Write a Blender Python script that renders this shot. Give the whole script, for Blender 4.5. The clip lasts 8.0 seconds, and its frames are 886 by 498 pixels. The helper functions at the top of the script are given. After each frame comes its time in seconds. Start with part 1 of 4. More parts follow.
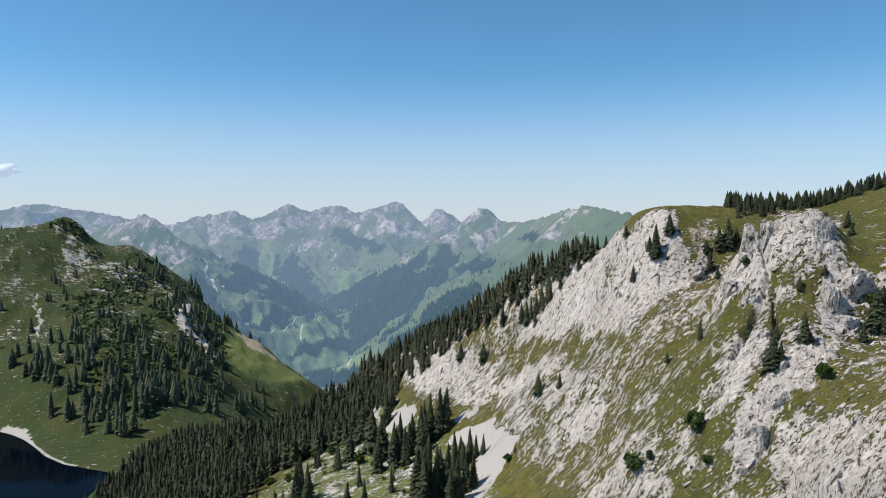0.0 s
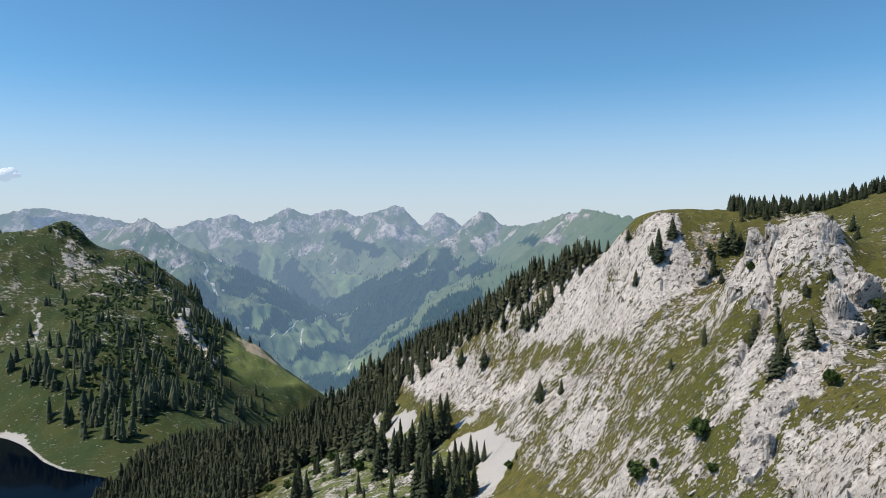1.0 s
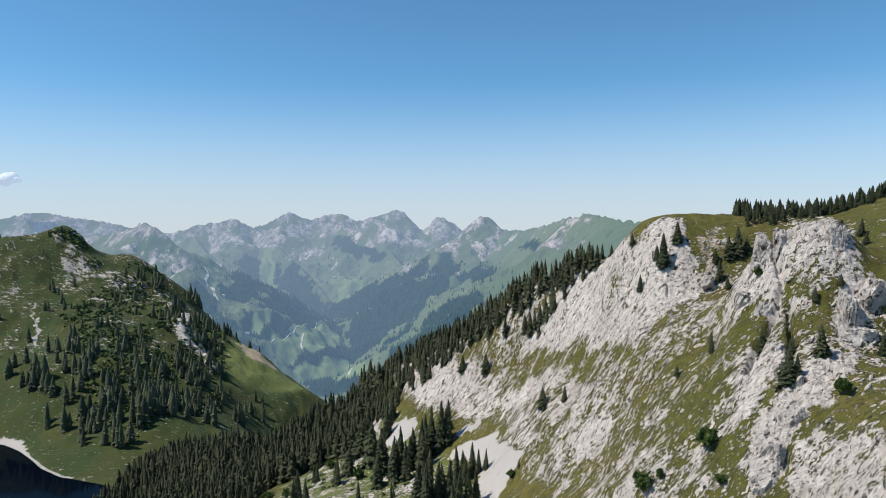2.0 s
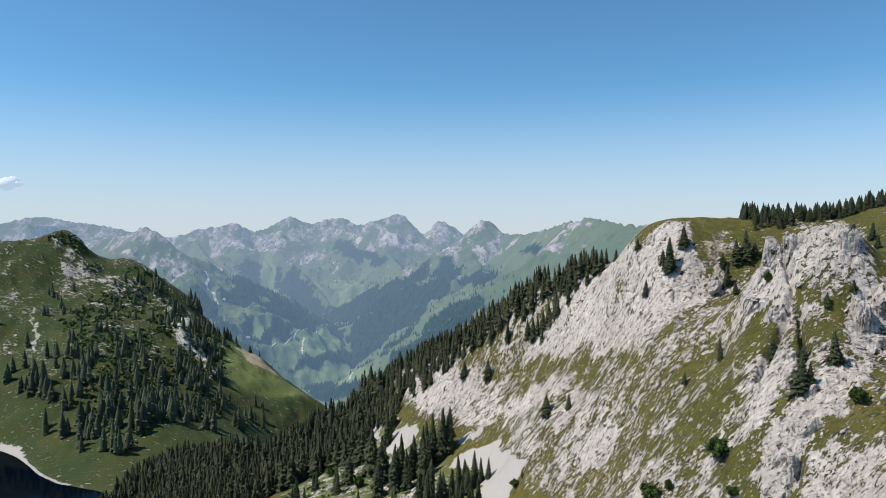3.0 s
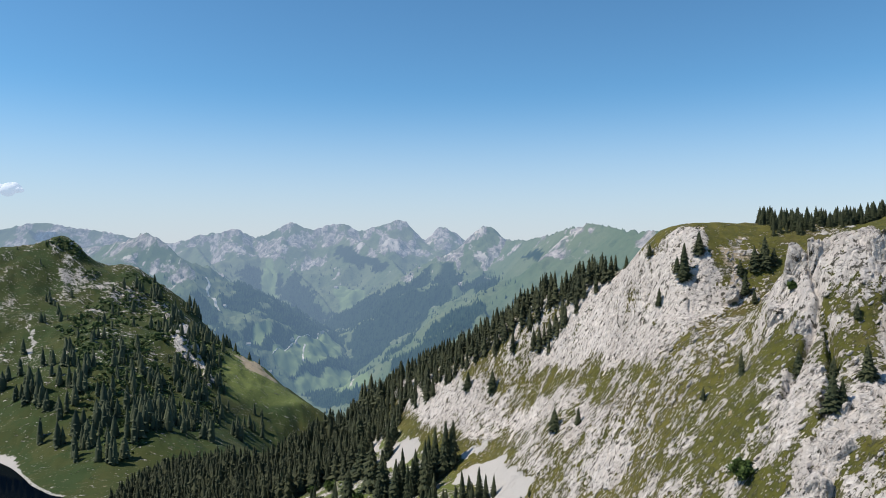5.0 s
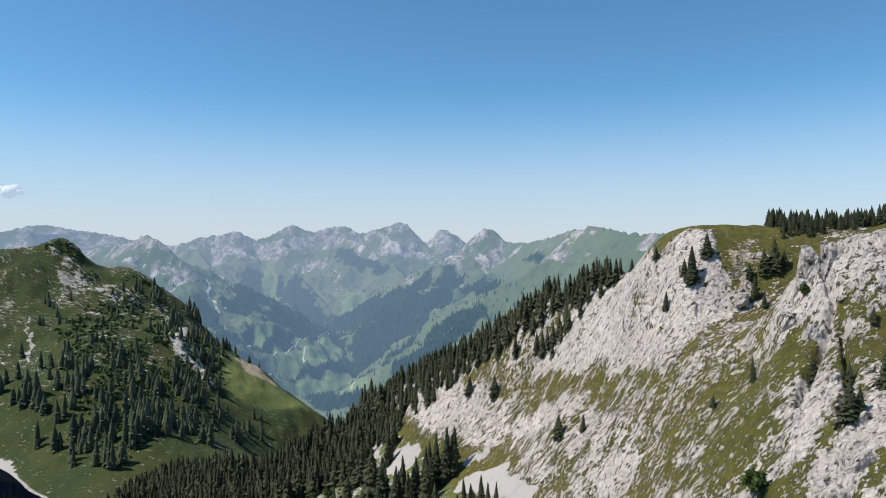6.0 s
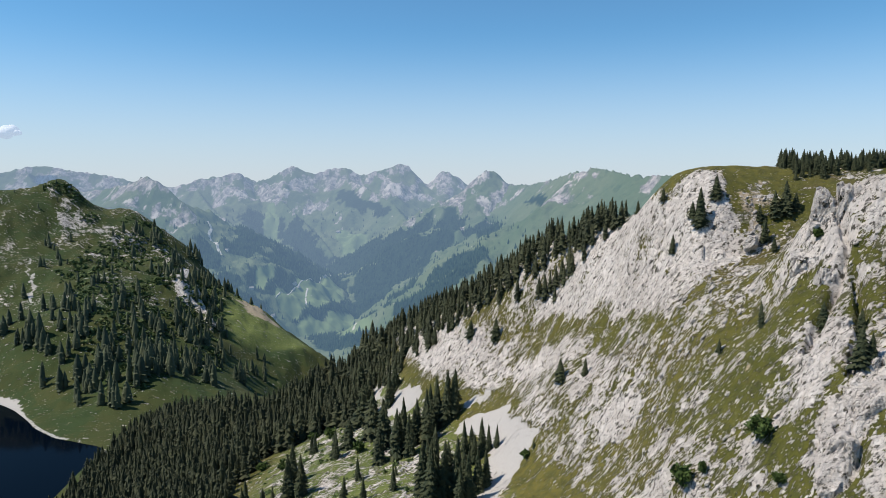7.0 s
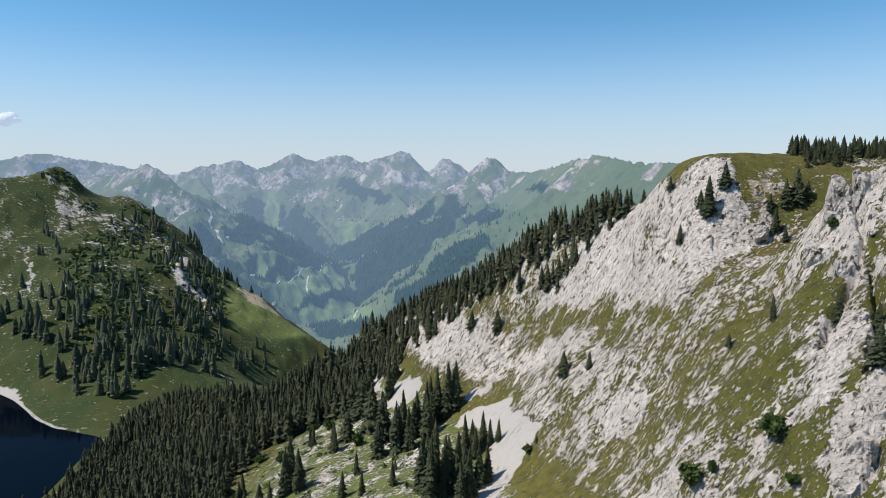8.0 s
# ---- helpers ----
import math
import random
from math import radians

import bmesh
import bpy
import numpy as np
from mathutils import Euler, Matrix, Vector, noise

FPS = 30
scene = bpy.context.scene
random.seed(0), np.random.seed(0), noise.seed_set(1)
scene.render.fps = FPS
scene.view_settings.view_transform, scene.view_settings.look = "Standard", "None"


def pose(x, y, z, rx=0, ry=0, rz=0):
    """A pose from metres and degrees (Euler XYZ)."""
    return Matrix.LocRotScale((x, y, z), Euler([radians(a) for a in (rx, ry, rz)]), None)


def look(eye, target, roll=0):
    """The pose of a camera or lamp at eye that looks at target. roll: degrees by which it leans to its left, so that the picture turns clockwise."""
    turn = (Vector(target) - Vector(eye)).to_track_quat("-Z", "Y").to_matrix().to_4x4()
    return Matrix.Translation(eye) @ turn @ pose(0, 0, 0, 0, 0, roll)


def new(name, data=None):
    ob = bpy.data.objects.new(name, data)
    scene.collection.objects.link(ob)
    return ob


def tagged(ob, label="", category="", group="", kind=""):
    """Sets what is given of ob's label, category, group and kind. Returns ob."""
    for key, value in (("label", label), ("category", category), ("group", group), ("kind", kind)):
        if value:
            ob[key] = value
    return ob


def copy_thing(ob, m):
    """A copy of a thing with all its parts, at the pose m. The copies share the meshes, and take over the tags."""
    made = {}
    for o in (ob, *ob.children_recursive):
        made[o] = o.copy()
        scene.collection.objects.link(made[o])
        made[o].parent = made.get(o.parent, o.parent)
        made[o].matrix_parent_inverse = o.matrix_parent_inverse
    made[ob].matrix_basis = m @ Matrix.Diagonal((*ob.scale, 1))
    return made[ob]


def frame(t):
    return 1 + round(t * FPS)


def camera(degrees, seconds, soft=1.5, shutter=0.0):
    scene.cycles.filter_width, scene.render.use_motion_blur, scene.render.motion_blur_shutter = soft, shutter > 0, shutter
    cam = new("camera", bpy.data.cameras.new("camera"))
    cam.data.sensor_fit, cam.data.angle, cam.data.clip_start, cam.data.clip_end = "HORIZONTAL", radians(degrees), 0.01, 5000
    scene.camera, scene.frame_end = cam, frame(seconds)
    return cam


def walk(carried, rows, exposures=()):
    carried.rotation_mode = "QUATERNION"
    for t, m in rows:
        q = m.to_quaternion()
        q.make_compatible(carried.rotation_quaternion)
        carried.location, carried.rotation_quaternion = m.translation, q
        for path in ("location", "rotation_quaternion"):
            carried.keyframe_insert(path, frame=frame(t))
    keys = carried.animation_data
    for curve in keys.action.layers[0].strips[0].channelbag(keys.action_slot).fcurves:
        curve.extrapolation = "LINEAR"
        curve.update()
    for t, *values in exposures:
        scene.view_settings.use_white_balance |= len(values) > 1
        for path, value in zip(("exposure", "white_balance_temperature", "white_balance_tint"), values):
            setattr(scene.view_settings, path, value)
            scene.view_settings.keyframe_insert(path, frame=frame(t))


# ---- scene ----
cam = camera(64.3, 8.0, soft=0.5)
# seconds, eye x, y, z, yaw to the left, pitch up, roll
ROWS = [
    (0, 0.00, 0.00, 187.00, 0.000, -2.000, 0.000),
    (0.5, 0.05, 1.31, 187.07, 0.018, -1.838, -0.033),
    (1, 0.06, 2.77, 187.10, 0.031, -1.700, -0.042),
    (1.5, -0.01, 4.60, 187.12, 0.052, -1.501, -0.030),
    (3, -0.30, 11.24, 187.25, 0.164, -0.997, -0.080),
    (3.5, -0.44, 13.78, 187.27, 0.189, -0.808, -0.060),
    (4, -0.57, 16.47, 187.34, 0.219, -0.694, -0.090),
    (4.5, -0.74, 19.28, 187.36, 0.242, -0.570, -0.100),
    (5.8, -1.00, 26.38, 187.33, 0.337, -0.390, -0.050),
    (6, -1.03, 27.47, 187.31, 0.351, -0.312, -0.038),
    (6.2, -1.07, 28.55, 187.24, 0.365, -0.320, -0.010),
    (6.3, -1.09, 29.09, 187.21, 0.372, -0.460, 0.005),
    (6.4, -1.11, 29.63, 187.17, 0.380, -0.750, 0.017),
    (6.5, -1.13, 30.17, 187.14, 0.388, -1.288, 0.029),
    (6.6, -1.11, 30.75, 187.13, 0.403, -1.850, 0.034),
    (6.7, -1.09, 31.33, 187.12, 0.418, -2.700, 0.039),
    (6.8, -1.07, 31.91, 187.10, 0.433, -3.530, 0.045),
    (6.9, -1.05, 32.49, 187.09, 0.448, -4.420, 0.050),
    (7, -1.03, 33.07, 187.08, 0.463, -5.017, 0.056),
    (7.1, -1.01, 33.70, 187.12, 0.473, -5.620, 0.053),
    (7.2, -0.99, 34.34, 187.15, 0.484, -5.900, 0.050),
    (7.3, -0.96, 34.97, 187.19, 0.494, -6.060, 0.047),
    (7.5, -0.92, 36.23, 187.27, 0.515, -6.071, 0.041),
    (8, -0.83, 39.20, 187.30, 0.553, -6.039, 0.026),
]


def heading(x, y, z, yaw, pitch, roll):
    a, b = radians(yaw), radians(pitch)
    return look((x, y, z), (x - 100 * math.sin(a) * math.cos(b), y + 100 * math.cos(a) * math.cos(b), z + 100 * math.sin(b)), roll)


walk(cam, [(t, heading(*row)) for t, *row in ROWS], exposures=[(0, 0.0), (8, 0.0)])

# ---- daylight: sun high on the left, clear summer sky ----
SUN_UP, SUN_FROM = 54.0, 262.0  # elevation, compass bearing from +y, clockwise
world = bpy.data.worlds.new("sky")
scene.world = world
world.use_nodes = True
wn = world.node_tree.nodes
sky = wn.new("ShaderNodeTexSky")
sky.sky_type, sky.sun_disc = "NISHITA", False
sky.sun_elevation, sky.sun_rotation = radians(SUN_UP), radians(SUN_FROM)
sky.altitude, sky.air_density, sky.dust_density, sky.ozone_density = 1700.0, 1.0, 0.0, 3.0
background = wn["Background"]
background.inputs["Strength"].default_value = 0.13
# summer haze low over the horizon, all the way round
upward = wn.new("ShaderNodeSeparateXYZ")
world.node_tree.links.new(wn.new("ShaderNodeTexCoord").outputs["Generated"], upward.inputs[0])
low = wn.new("ShaderNodeMapRange")
low.interpolation_type = "SMOOTHSTEP"
for key, value in (("From Min", -0.02), ("From Max", 0.22), ("To Min", 0.85), ("To Max", 0.0)):
    low.inputs[key].default_value = value
world.node_tree.links.new(upward.outputs["Z"], low.inputs["Value"])
air = wn.new("ShaderNodeMix")
air.data_type = "RGBA"
world.node_tree.links.new(low.outputs["Result"], air.inputs[0])
clear = wn.new("ShaderNodeMix")
clear.data_type, clear.blend_type = "RGBA", "MULTIPLY"
clear.inputs[0].default_value = 1.0
clear.inputs[7].default_value = (0.63, 0.98, 1.06, 1)
world.node_tree.links.new(sky.outputs["Color"], clear.inputs[6])
world.node_tree.links.new(clear.outputs[2], air.inputs[6])
air.inputs[7].default_value = (4.7, 4.82, 5.5, 1)
world.node_tree.links.new(air.outputs[2], background.inputs["Color"])
lamp = bpy.data.lights.new("sun", "SUN")
lamp.energy, lamp.angle, lamp.color = 5.0, radians(0.53), (1.0, 0.92, 0.80)
a, b = radians(SUN_FROM), radians(SUN_UP)
sun_way = Vector((math.sin(a) * math.cos(b), math.cos(a) * math.cos(b), math.sin(b)))
sun = new("sun", lamp)
sun.matrix_world = look(tuple(sun_way * 400), (0, 0, 0))

# ---- materials ----
def material(name, rough=0.9):
    m = bpy.data.materials.new(name)
    m.use_nodes = True
    b = m.node_tree.nodes["Principled BSDF"]
    b.inputs["Roughness"].default_value = rough
    b.inputs["Specular IOR Level"].default_value = 0.25
    return m, m.node_tree.nodes, m.node_tree.links, b


def node(nodes, kind, **values):
    n = nodes.new(kind)
    for key, value in values.items():
        n.inputs[key].default_value = value
    return n


def noise_tex(nodes, links, vec, scale, detail=4.0, rough=0.6):
    n = node(nodes, "ShaderNodeTexNoise", Scale=scale, Detail=detail, Roughness=rough)
    links.new(vec, n.inputs["Vector"])
    return n.outputs["Fac"]


def ramp(nodes, links, fac, *stops):
    r = nodes.new("ShaderNodeValToRGB")
    while len(r.color_ramp.elements) < len(stops):
        r.color_ramp.elements.new(0.5)
    for e, (at, c) in zip(r.color_ramp.elements, stops):
        e.position, e.color = at, (c, c, c, 1) if isinstance(c, (int, float)) else (*c, 1)
    links.new(fac, r.inputs["Fac"])
    return r.outputs["Color"]


def mix(nodes, links, fac, one, two):
    n = nodes.new("ShaderNodeMix")
    n.data_type = "RGBA"
    for socket, value in ((n.inputs[0], fac), (n.inputs[6], one), (n.inputs[7], two)):
        if isinstance(value, (int, float)):
            socket.default_value = value
        elif isinstance(value, tuple):
            socket.default_value = (*value, 1)
        else:
            links.new(value, socket)
    return n.outputs[2]


def calc(nodes, links, how, one, two=0.0):
    n = nodes.new("ShaderNodeMath")
    n.operation = how
    for socket, value in zip(n.inputs, (one, two)):
        if isinstance(value, (int, float)):
            socket.default_value = value
        else:
            links.new(value, socket)
    return n.outputs[0]


def attribute(nodes, name):
    n = nodes.new("ShaderNodeAttribute")
    n.attribute_name = name
    return n.outputs["Fac"]


def alpine_ground():
    """Limestone, alpine grass, scree and earth, told apart by the attributes rock, scree and dirt."""
    m, n, l, b = material("alpine_ground", 0.95)
    at = n.new("ShaderNodeNewGeometry").outputs["Position"]
    stretched = n.new("ShaderNodeMapping")
    stretched.inputs["Rotation"].default_value = (0, 0, radians(-3))
    stretched.inputs["Scale"].default_value = (0.42, 0.95, 0.42)
    l.new(at, stretched.inputs["Vector"])
    streak = stretched.outputs["Vector"]
    # grass
    g1 = noise_tex(n, l, at, 0.02, 4)
    g2 = noise_tex(n, l, at, 0.45, 7, 0.78)
    grass = mix(n, l, ramp(n, l, g1, (0.38, 0.0), (0.62, 1.0)), (0.086, 0.086, 0.015), (0.132, 0.114, 0.026))
    grass = mix(n, l, ramp(n, l, g2, (0.42, 0.0), (0.62, 0.85)), grass, (0.038, 0.046, 0.014))
    heath = ramp(n, l, noise_tex(n, l, at, 0.045, 5, 0.65), (0.55, 0.0), (0.68, 0.75))
    grass = mix(n, l, heath, grass, (0.105, 0.080, 0.036))
    dry = ramp(n, l, noise_tex(n, l, at, 0.9, 3, 0.7), (0.56, 0.0), (0.70, 0.7))
    grass = mix(n, l, dry, grass, (0.19, 0.175, 0.075))
    meadow = mix(n, l, ramp(n, l, g1, (0.40, 0.0), (0.60, 1.0)), (0.034, 0.050, 0.013), (0.054, 0.062, 0.018))
    low_shrub = calc(n, l, "ADD", calc(n, l, "MULTIPLY", noise_tex(n, l, at, 0.018, 3), 0.8), calc(n, l, "MULTIPLY", noise_tex(n, l, at, 0.11, 6, 0.75), 0.9))
    meadow = mix(n, l, ramp(n, l, low_shrub, (0.83, 0.0), (0.93, 0.9)), meadow, mix(n, l, g2, (0.016, 0.030, 0.010), (0.045, 0.075, 0.020)))
    grass = mix(n, l, attribute(n, "lush"), grass, meadow)
    herbs = mix(n, l, ramp(n, l, g2, (0.40, 0.0), (0.62, 1.0)), (0.150, 0.175, 0.052), (0.085, 0.115, 0.030))
    grass = mix(n, l, attribute(n, "pasture"), grass, herbs)
    # limestone
    r1 = noise_tex(n, l, streak, 0.55, 9, 0.72)
    r2 = noise_tex(n, l, at, 0.05, 3)
    warped = n.new("ShaderNodeVectorMath")
    warped.operation = "ADD"
    l.new(streak, warped.inputs[0])
    push = n.new("ShaderNodeTexNoise")
    push.inputs["Scale"].default_value, push.inputs["Detail"].default_value = 0.35, 4.0
    l.new(at, push.inputs["Vector"])
    bent = n.new("ShaderNodeVectorMath")
    bent.operation = "SCALE"
    bent.inputs["Scale"].default_value = 3.0
    l.new(push.outputs["Color"], bent.inputs[0])
    l.new(bent.outputs[0], warped.inputs[1])
    joints = []
    for scale in (0.28, 0.85):
        net = n.new("ShaderNodeTexVoronoi")
        net.feature = "DISTANCE_TO_EDGE"
        net.inputs["Scale"].default_value = scale
        l.new(warped.outputs[0], net.inputs["Vector"])
        joints.append(net.outputs["Distance"])
    split = calc(n, l, "MINIMUM", calc(n, l, "MULTIPLY", joints[0], 1.0), calc(n, l, "MULTIPLY", joints[1], 2.2))
    rock = mix(n, l, ramp(n, l, r2, (0.35, 0.0), (0.65, 1.0)), (0.68, 0.625, 0.585), (0.54, 0.49, 0.455))
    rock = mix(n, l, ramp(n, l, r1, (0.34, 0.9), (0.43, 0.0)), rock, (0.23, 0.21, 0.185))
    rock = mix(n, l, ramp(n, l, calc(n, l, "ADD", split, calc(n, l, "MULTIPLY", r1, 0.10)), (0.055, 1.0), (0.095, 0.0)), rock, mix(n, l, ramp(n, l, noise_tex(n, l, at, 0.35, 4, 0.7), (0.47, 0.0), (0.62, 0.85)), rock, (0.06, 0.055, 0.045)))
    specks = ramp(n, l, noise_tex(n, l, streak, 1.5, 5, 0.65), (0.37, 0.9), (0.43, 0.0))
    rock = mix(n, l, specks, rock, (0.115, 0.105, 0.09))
    pale = ramp(n, l, noise_tex(n, l, streak, 0.8, 5, 0.7), (0.53, 0.0), (0.62, 0.85))
    rock = mix(n, l, pale, rock, (0.76, 0.71, 0.67))
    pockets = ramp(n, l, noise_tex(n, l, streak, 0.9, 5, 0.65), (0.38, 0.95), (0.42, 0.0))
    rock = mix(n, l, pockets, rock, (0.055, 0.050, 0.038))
    tufts = ramp(n, l, calc(n, l, "SUBTRACT", noise_tex(n, l, streak, 0.42, 6, 0.75), calc(n, l, "MULTIPLY", attribute(n, "rock"), 0.14)), (0.475, 0.0), (0.53, 0.95))
    rock = mix(n, l, tufts, rock, mix(n, l, g2, (0.060, 0.062, 0.024), (0.125, 0.120, 0.042)))
    # loose stones and earth
    s1 = noise_tex(n, l, at, 1.4, 6, 0.8)
    stones = mix(n, l, s1, (0.32, 0.30, 0.285), (0.47, 0.45, 0.43))
    earth = mix(n, l, s1, (0.20, 0.155, 0.105), (0.50, 0.42, 0.31))
    # where each lies, broken up at the edges
    big = calc(n, l, "MULTIPLY", calc(n, l, "SUBTRACT", noise_tex(n, l, streak, 0.26, 4, 0.6), 0.5), 2.7)
    small = calc(n, l, "MULTIPLY", calc(n, l, "SUBTRACT", noise_tex(n, l, streak, 0.95, 5, 0.62), 0.5), 3.0)
    on_rock = ramp(n, l, calc(n, l, "ADD", attribute(n, "rock"), calc(n, l, "ADD", big, small)), (0.51, 0.0), (0.55, 1.0))
    pebbles = calc(n, l, "ADD", noise_tex(n, l, streak, 2.1, 3, 0.6), calc(n, l, "MULTIPLY", attribute(n, "rock"), 0.22))
    pebbles = calc(n, l, "SUBTRACT", pebbles, calc(n, l, "MULTIPLY", attribute(n, "lush"), 0.12))
    on_rock = calc(n, l, "MAXIMUM", on_rock, ramp(n, l, pebbles, (0.635, 0.0), (0.67, 1.0)))
    frayed = calc(n, l, "MULTIPLY", calc(n, l, "SUBTRACT", noise_tex(n, l, at, 0.11, 8, 0.78), 0.5), 3.4)
    torn = ramp(n, l, calc(n, l, "ADD", attribute(n, "dirt"), frayed), (0.42, 0.0), (0.62, 1.0))
    c = mix(n, l, torn, grass, earth)
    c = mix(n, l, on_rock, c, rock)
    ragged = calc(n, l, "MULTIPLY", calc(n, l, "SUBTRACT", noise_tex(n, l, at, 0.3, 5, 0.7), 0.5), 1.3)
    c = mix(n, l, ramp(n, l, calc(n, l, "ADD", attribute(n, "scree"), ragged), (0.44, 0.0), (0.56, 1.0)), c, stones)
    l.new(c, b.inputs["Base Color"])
    relief = n.new("ShaderNodeBump")
    relief.inputs["Strength"].default_value = 1.0
    relief.inputs["Distance"].default_value = 1.5
    tall = calc(n, l, "ADD", calc(n, l, "ADD", r1, calc(n, l, "MULTIPLY", on_rock, 0.45)), calc(n, l, "MINIMUM", calc(n, l, "MULTIPLY", split, 1.2), 0.18))
    h = calc(n, l, "MULTIPLY", tall, calc(n, l, "ADD", calc(n, l, "MULTIPLY", on_rock, 0.75), 0.3))
    h = calc(n, l, "MULTIPLY", h, calc(n, l, "SUBTRACT", 1.0, calc(n, l, "MULTIPLY", attribute(n, "scree"), 0.85)))
    l.new(h, relief.inputs["Height"])
    l.new(relief.outputs["Normal"], b.inputs["Normal"])
    return m


# Glow colours of the haze painted into far materials
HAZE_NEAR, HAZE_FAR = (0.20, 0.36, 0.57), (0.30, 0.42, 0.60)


def painted_haze(n, l, surface):
    """Blue haze painted on a far surface as glow, thicker the farther it lies."""
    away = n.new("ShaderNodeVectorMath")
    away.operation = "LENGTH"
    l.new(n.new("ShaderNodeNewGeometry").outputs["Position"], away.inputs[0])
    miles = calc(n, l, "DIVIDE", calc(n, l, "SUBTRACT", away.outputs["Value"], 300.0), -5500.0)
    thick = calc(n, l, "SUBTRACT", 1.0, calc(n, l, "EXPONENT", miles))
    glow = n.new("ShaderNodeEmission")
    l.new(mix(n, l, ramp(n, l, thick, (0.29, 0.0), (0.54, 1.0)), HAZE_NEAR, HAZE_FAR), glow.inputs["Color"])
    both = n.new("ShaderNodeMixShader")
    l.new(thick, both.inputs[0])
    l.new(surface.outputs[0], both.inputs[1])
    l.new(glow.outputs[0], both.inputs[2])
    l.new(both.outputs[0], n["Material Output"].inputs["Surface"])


def distant(name):
    """Far mountainside: meadow, woods, bare rock and pale scars running down the fall line."""
    m, n, l, b = material(name, 1.0)
    at = n.new("ShaderNodeNewGeometry").outputs["Position"]
    g = noise_tex(n, l, at, 0.004, 5)
    meadow = mix(n, l, ramp(n, l, g, (0.38, 0.0), (0.62, 1.0)), (0.104, 0.138, 0.068), (0.155, 0.178, 0.098))
    meadow = mix(n, l, ramp(n, l, noise_tex(n, l, at, 0.022, 7, 0.75), (0.54, 0.0), (0.66, 0.7)), meadow, (0.055, 0.082, 0.042))
    meadow = mix(n, l, attribute(n, "meadow"), meadow, (0.175, 0.225, 0.105))
    slide = n.new("ShaderNodeMapping")
    slide.inputs["Scale"].default_value = (1.0, 0.55, 0.16)
    l.new(at, slide.inputs["Vector"])
    down = slide.outputs["Vector"]
    stone = mix(n, l, ramp(n, l, noise_tex(n, l, at, 0.03, 9, 0.75), (0.38, 0.0), (0.62, 1.0)), (0.10, 0.092, 0.09), (0.52, 0.46, 0.44))
    stone = mix(n, l, ramp(n, l, noise_tex(n, l, down, 0.03, 6, 0.75), (0.50, 0.0), (0.60, 0.8)), stone, (0.095, 0.12, 0.065))
    broken = calc(n, l, "ADD", attribute(n, "rock"), calc(n, l, "MULTIPLY", calc(n, l, "SUBTRACT", noise_tex(n, l, down, 0.025, 9, 0.75), 0.5), 3.2))
    c = mix(n, l, ramp(n, l, broken, (0.50, 0.0), (0.66, 1.0)), meadow, stone)
    scars = calc(n, l, "ADD", calc(n, l, "MULTIPLY", attribute(n, "rock"), 0.13), noise_tex(n, l, down, 0.021, 8, 0.68))
    c = mix(n, l, ramp(n, l, scars, (0.66, 0.0), (0.70, 0.85)), c, (0.56, 0.51, 0.47))
    pale = ramp(n, l, calc(n, l, "ADD", attribute(n, "bare"), calc(n, l, "MULTIPLY", noise_tex(n, l, down, 0.05, 6, 0.75), 1.6)), (1.36, 0.0), (1.56, 0.85))
    c = mix(n, l, pale, c, (0.56, 0.50, 0.455))
    c = mix(n, l, attribute(n, "wood"), c, mix(n, l, noise_tex(n, l, at, 0.06, 4, 0.8), (0.012, 0.024, 0.016), (0.034, 0.052, 0.028)))
    l.new(c, b.inputs["Base Color"])
    b.inputs["Specular IOR Level"].default_value = 0.0
    relief = n.new("ShaderNodeBump")
    relief.inputs["Strength"].default_value, relief.inputs["Distance"].default_value = 0.8, 10.0
    l.new(calc(n, l, "MULTIPLY", noise_tex(n, l, down, 0.02, 8, 0.7), calc(n, l, "SUBTRACT", 1.0, attribute(n, "meadow"))), relief.inputs["Height"])
    l.new(relief.outputs["Normal"], b.inputs["Normal"])
    # haze is part of this material: emission mixed over the mountainside
    painted_haze(n, l, b)
    return m


def water():
    m, n, l, b = material("lake_water", 0.06)
    b.inputs["Base Color"].default_value = (0.001, 0.003, 0.007, 1)
    b.inputs["Specular IOR Level"].default_value = 0.03
    b.inputs["IOR"].default_value = 1.33
    at = n.new("ShaderNodeNewGeometry").outputs["Position"]
    relief = n.new("ShaderNodeBump")
    relief.inputs["Strength"].default_value = 0.05
    relief.inputs["Distance"].default_value = 0.05
    l.new(noise_tex(n, l, at, 0.6, 3), relief.inputs["Height"])
    l.new(relief.outputs["Normal"], b.inputs["Normal"])
    return m


def needles(name, dark, light):
    m, n, l, b = material(name, 0.8)
    at = n.new("ShaderNodeNewGeometry").outputs["Position"]
    island = n.new("ShaderNodeNewGeometry").outputs["Random Per Island"]
    tone = calc(n, l, "ADD", calc(n, l, "MULTIPLY", noise_tex(n, l, at, 0.08, 3), 0.7), calc(n, l, "MULTIPLY", island, 0.3))
    c = mix(n, l, ramp(n, l, tone, (0.3, 0.0), (0.7, 1.0)), dark, light)
    l.new(c, b.inputs["Base Color"])
    return m


def bark():
    m, n, l, b = material("bark", 0.9)
    at = n.new("ShaderNodeNewGeometry").outputs["Position"]
    l.new(mix(n, l, noise_tex(n, l, at, 2.0), (0.06, 0.045, 0.035), (0.14, 0.11, 0.09)), b.inputs["Base Color"])
    return m


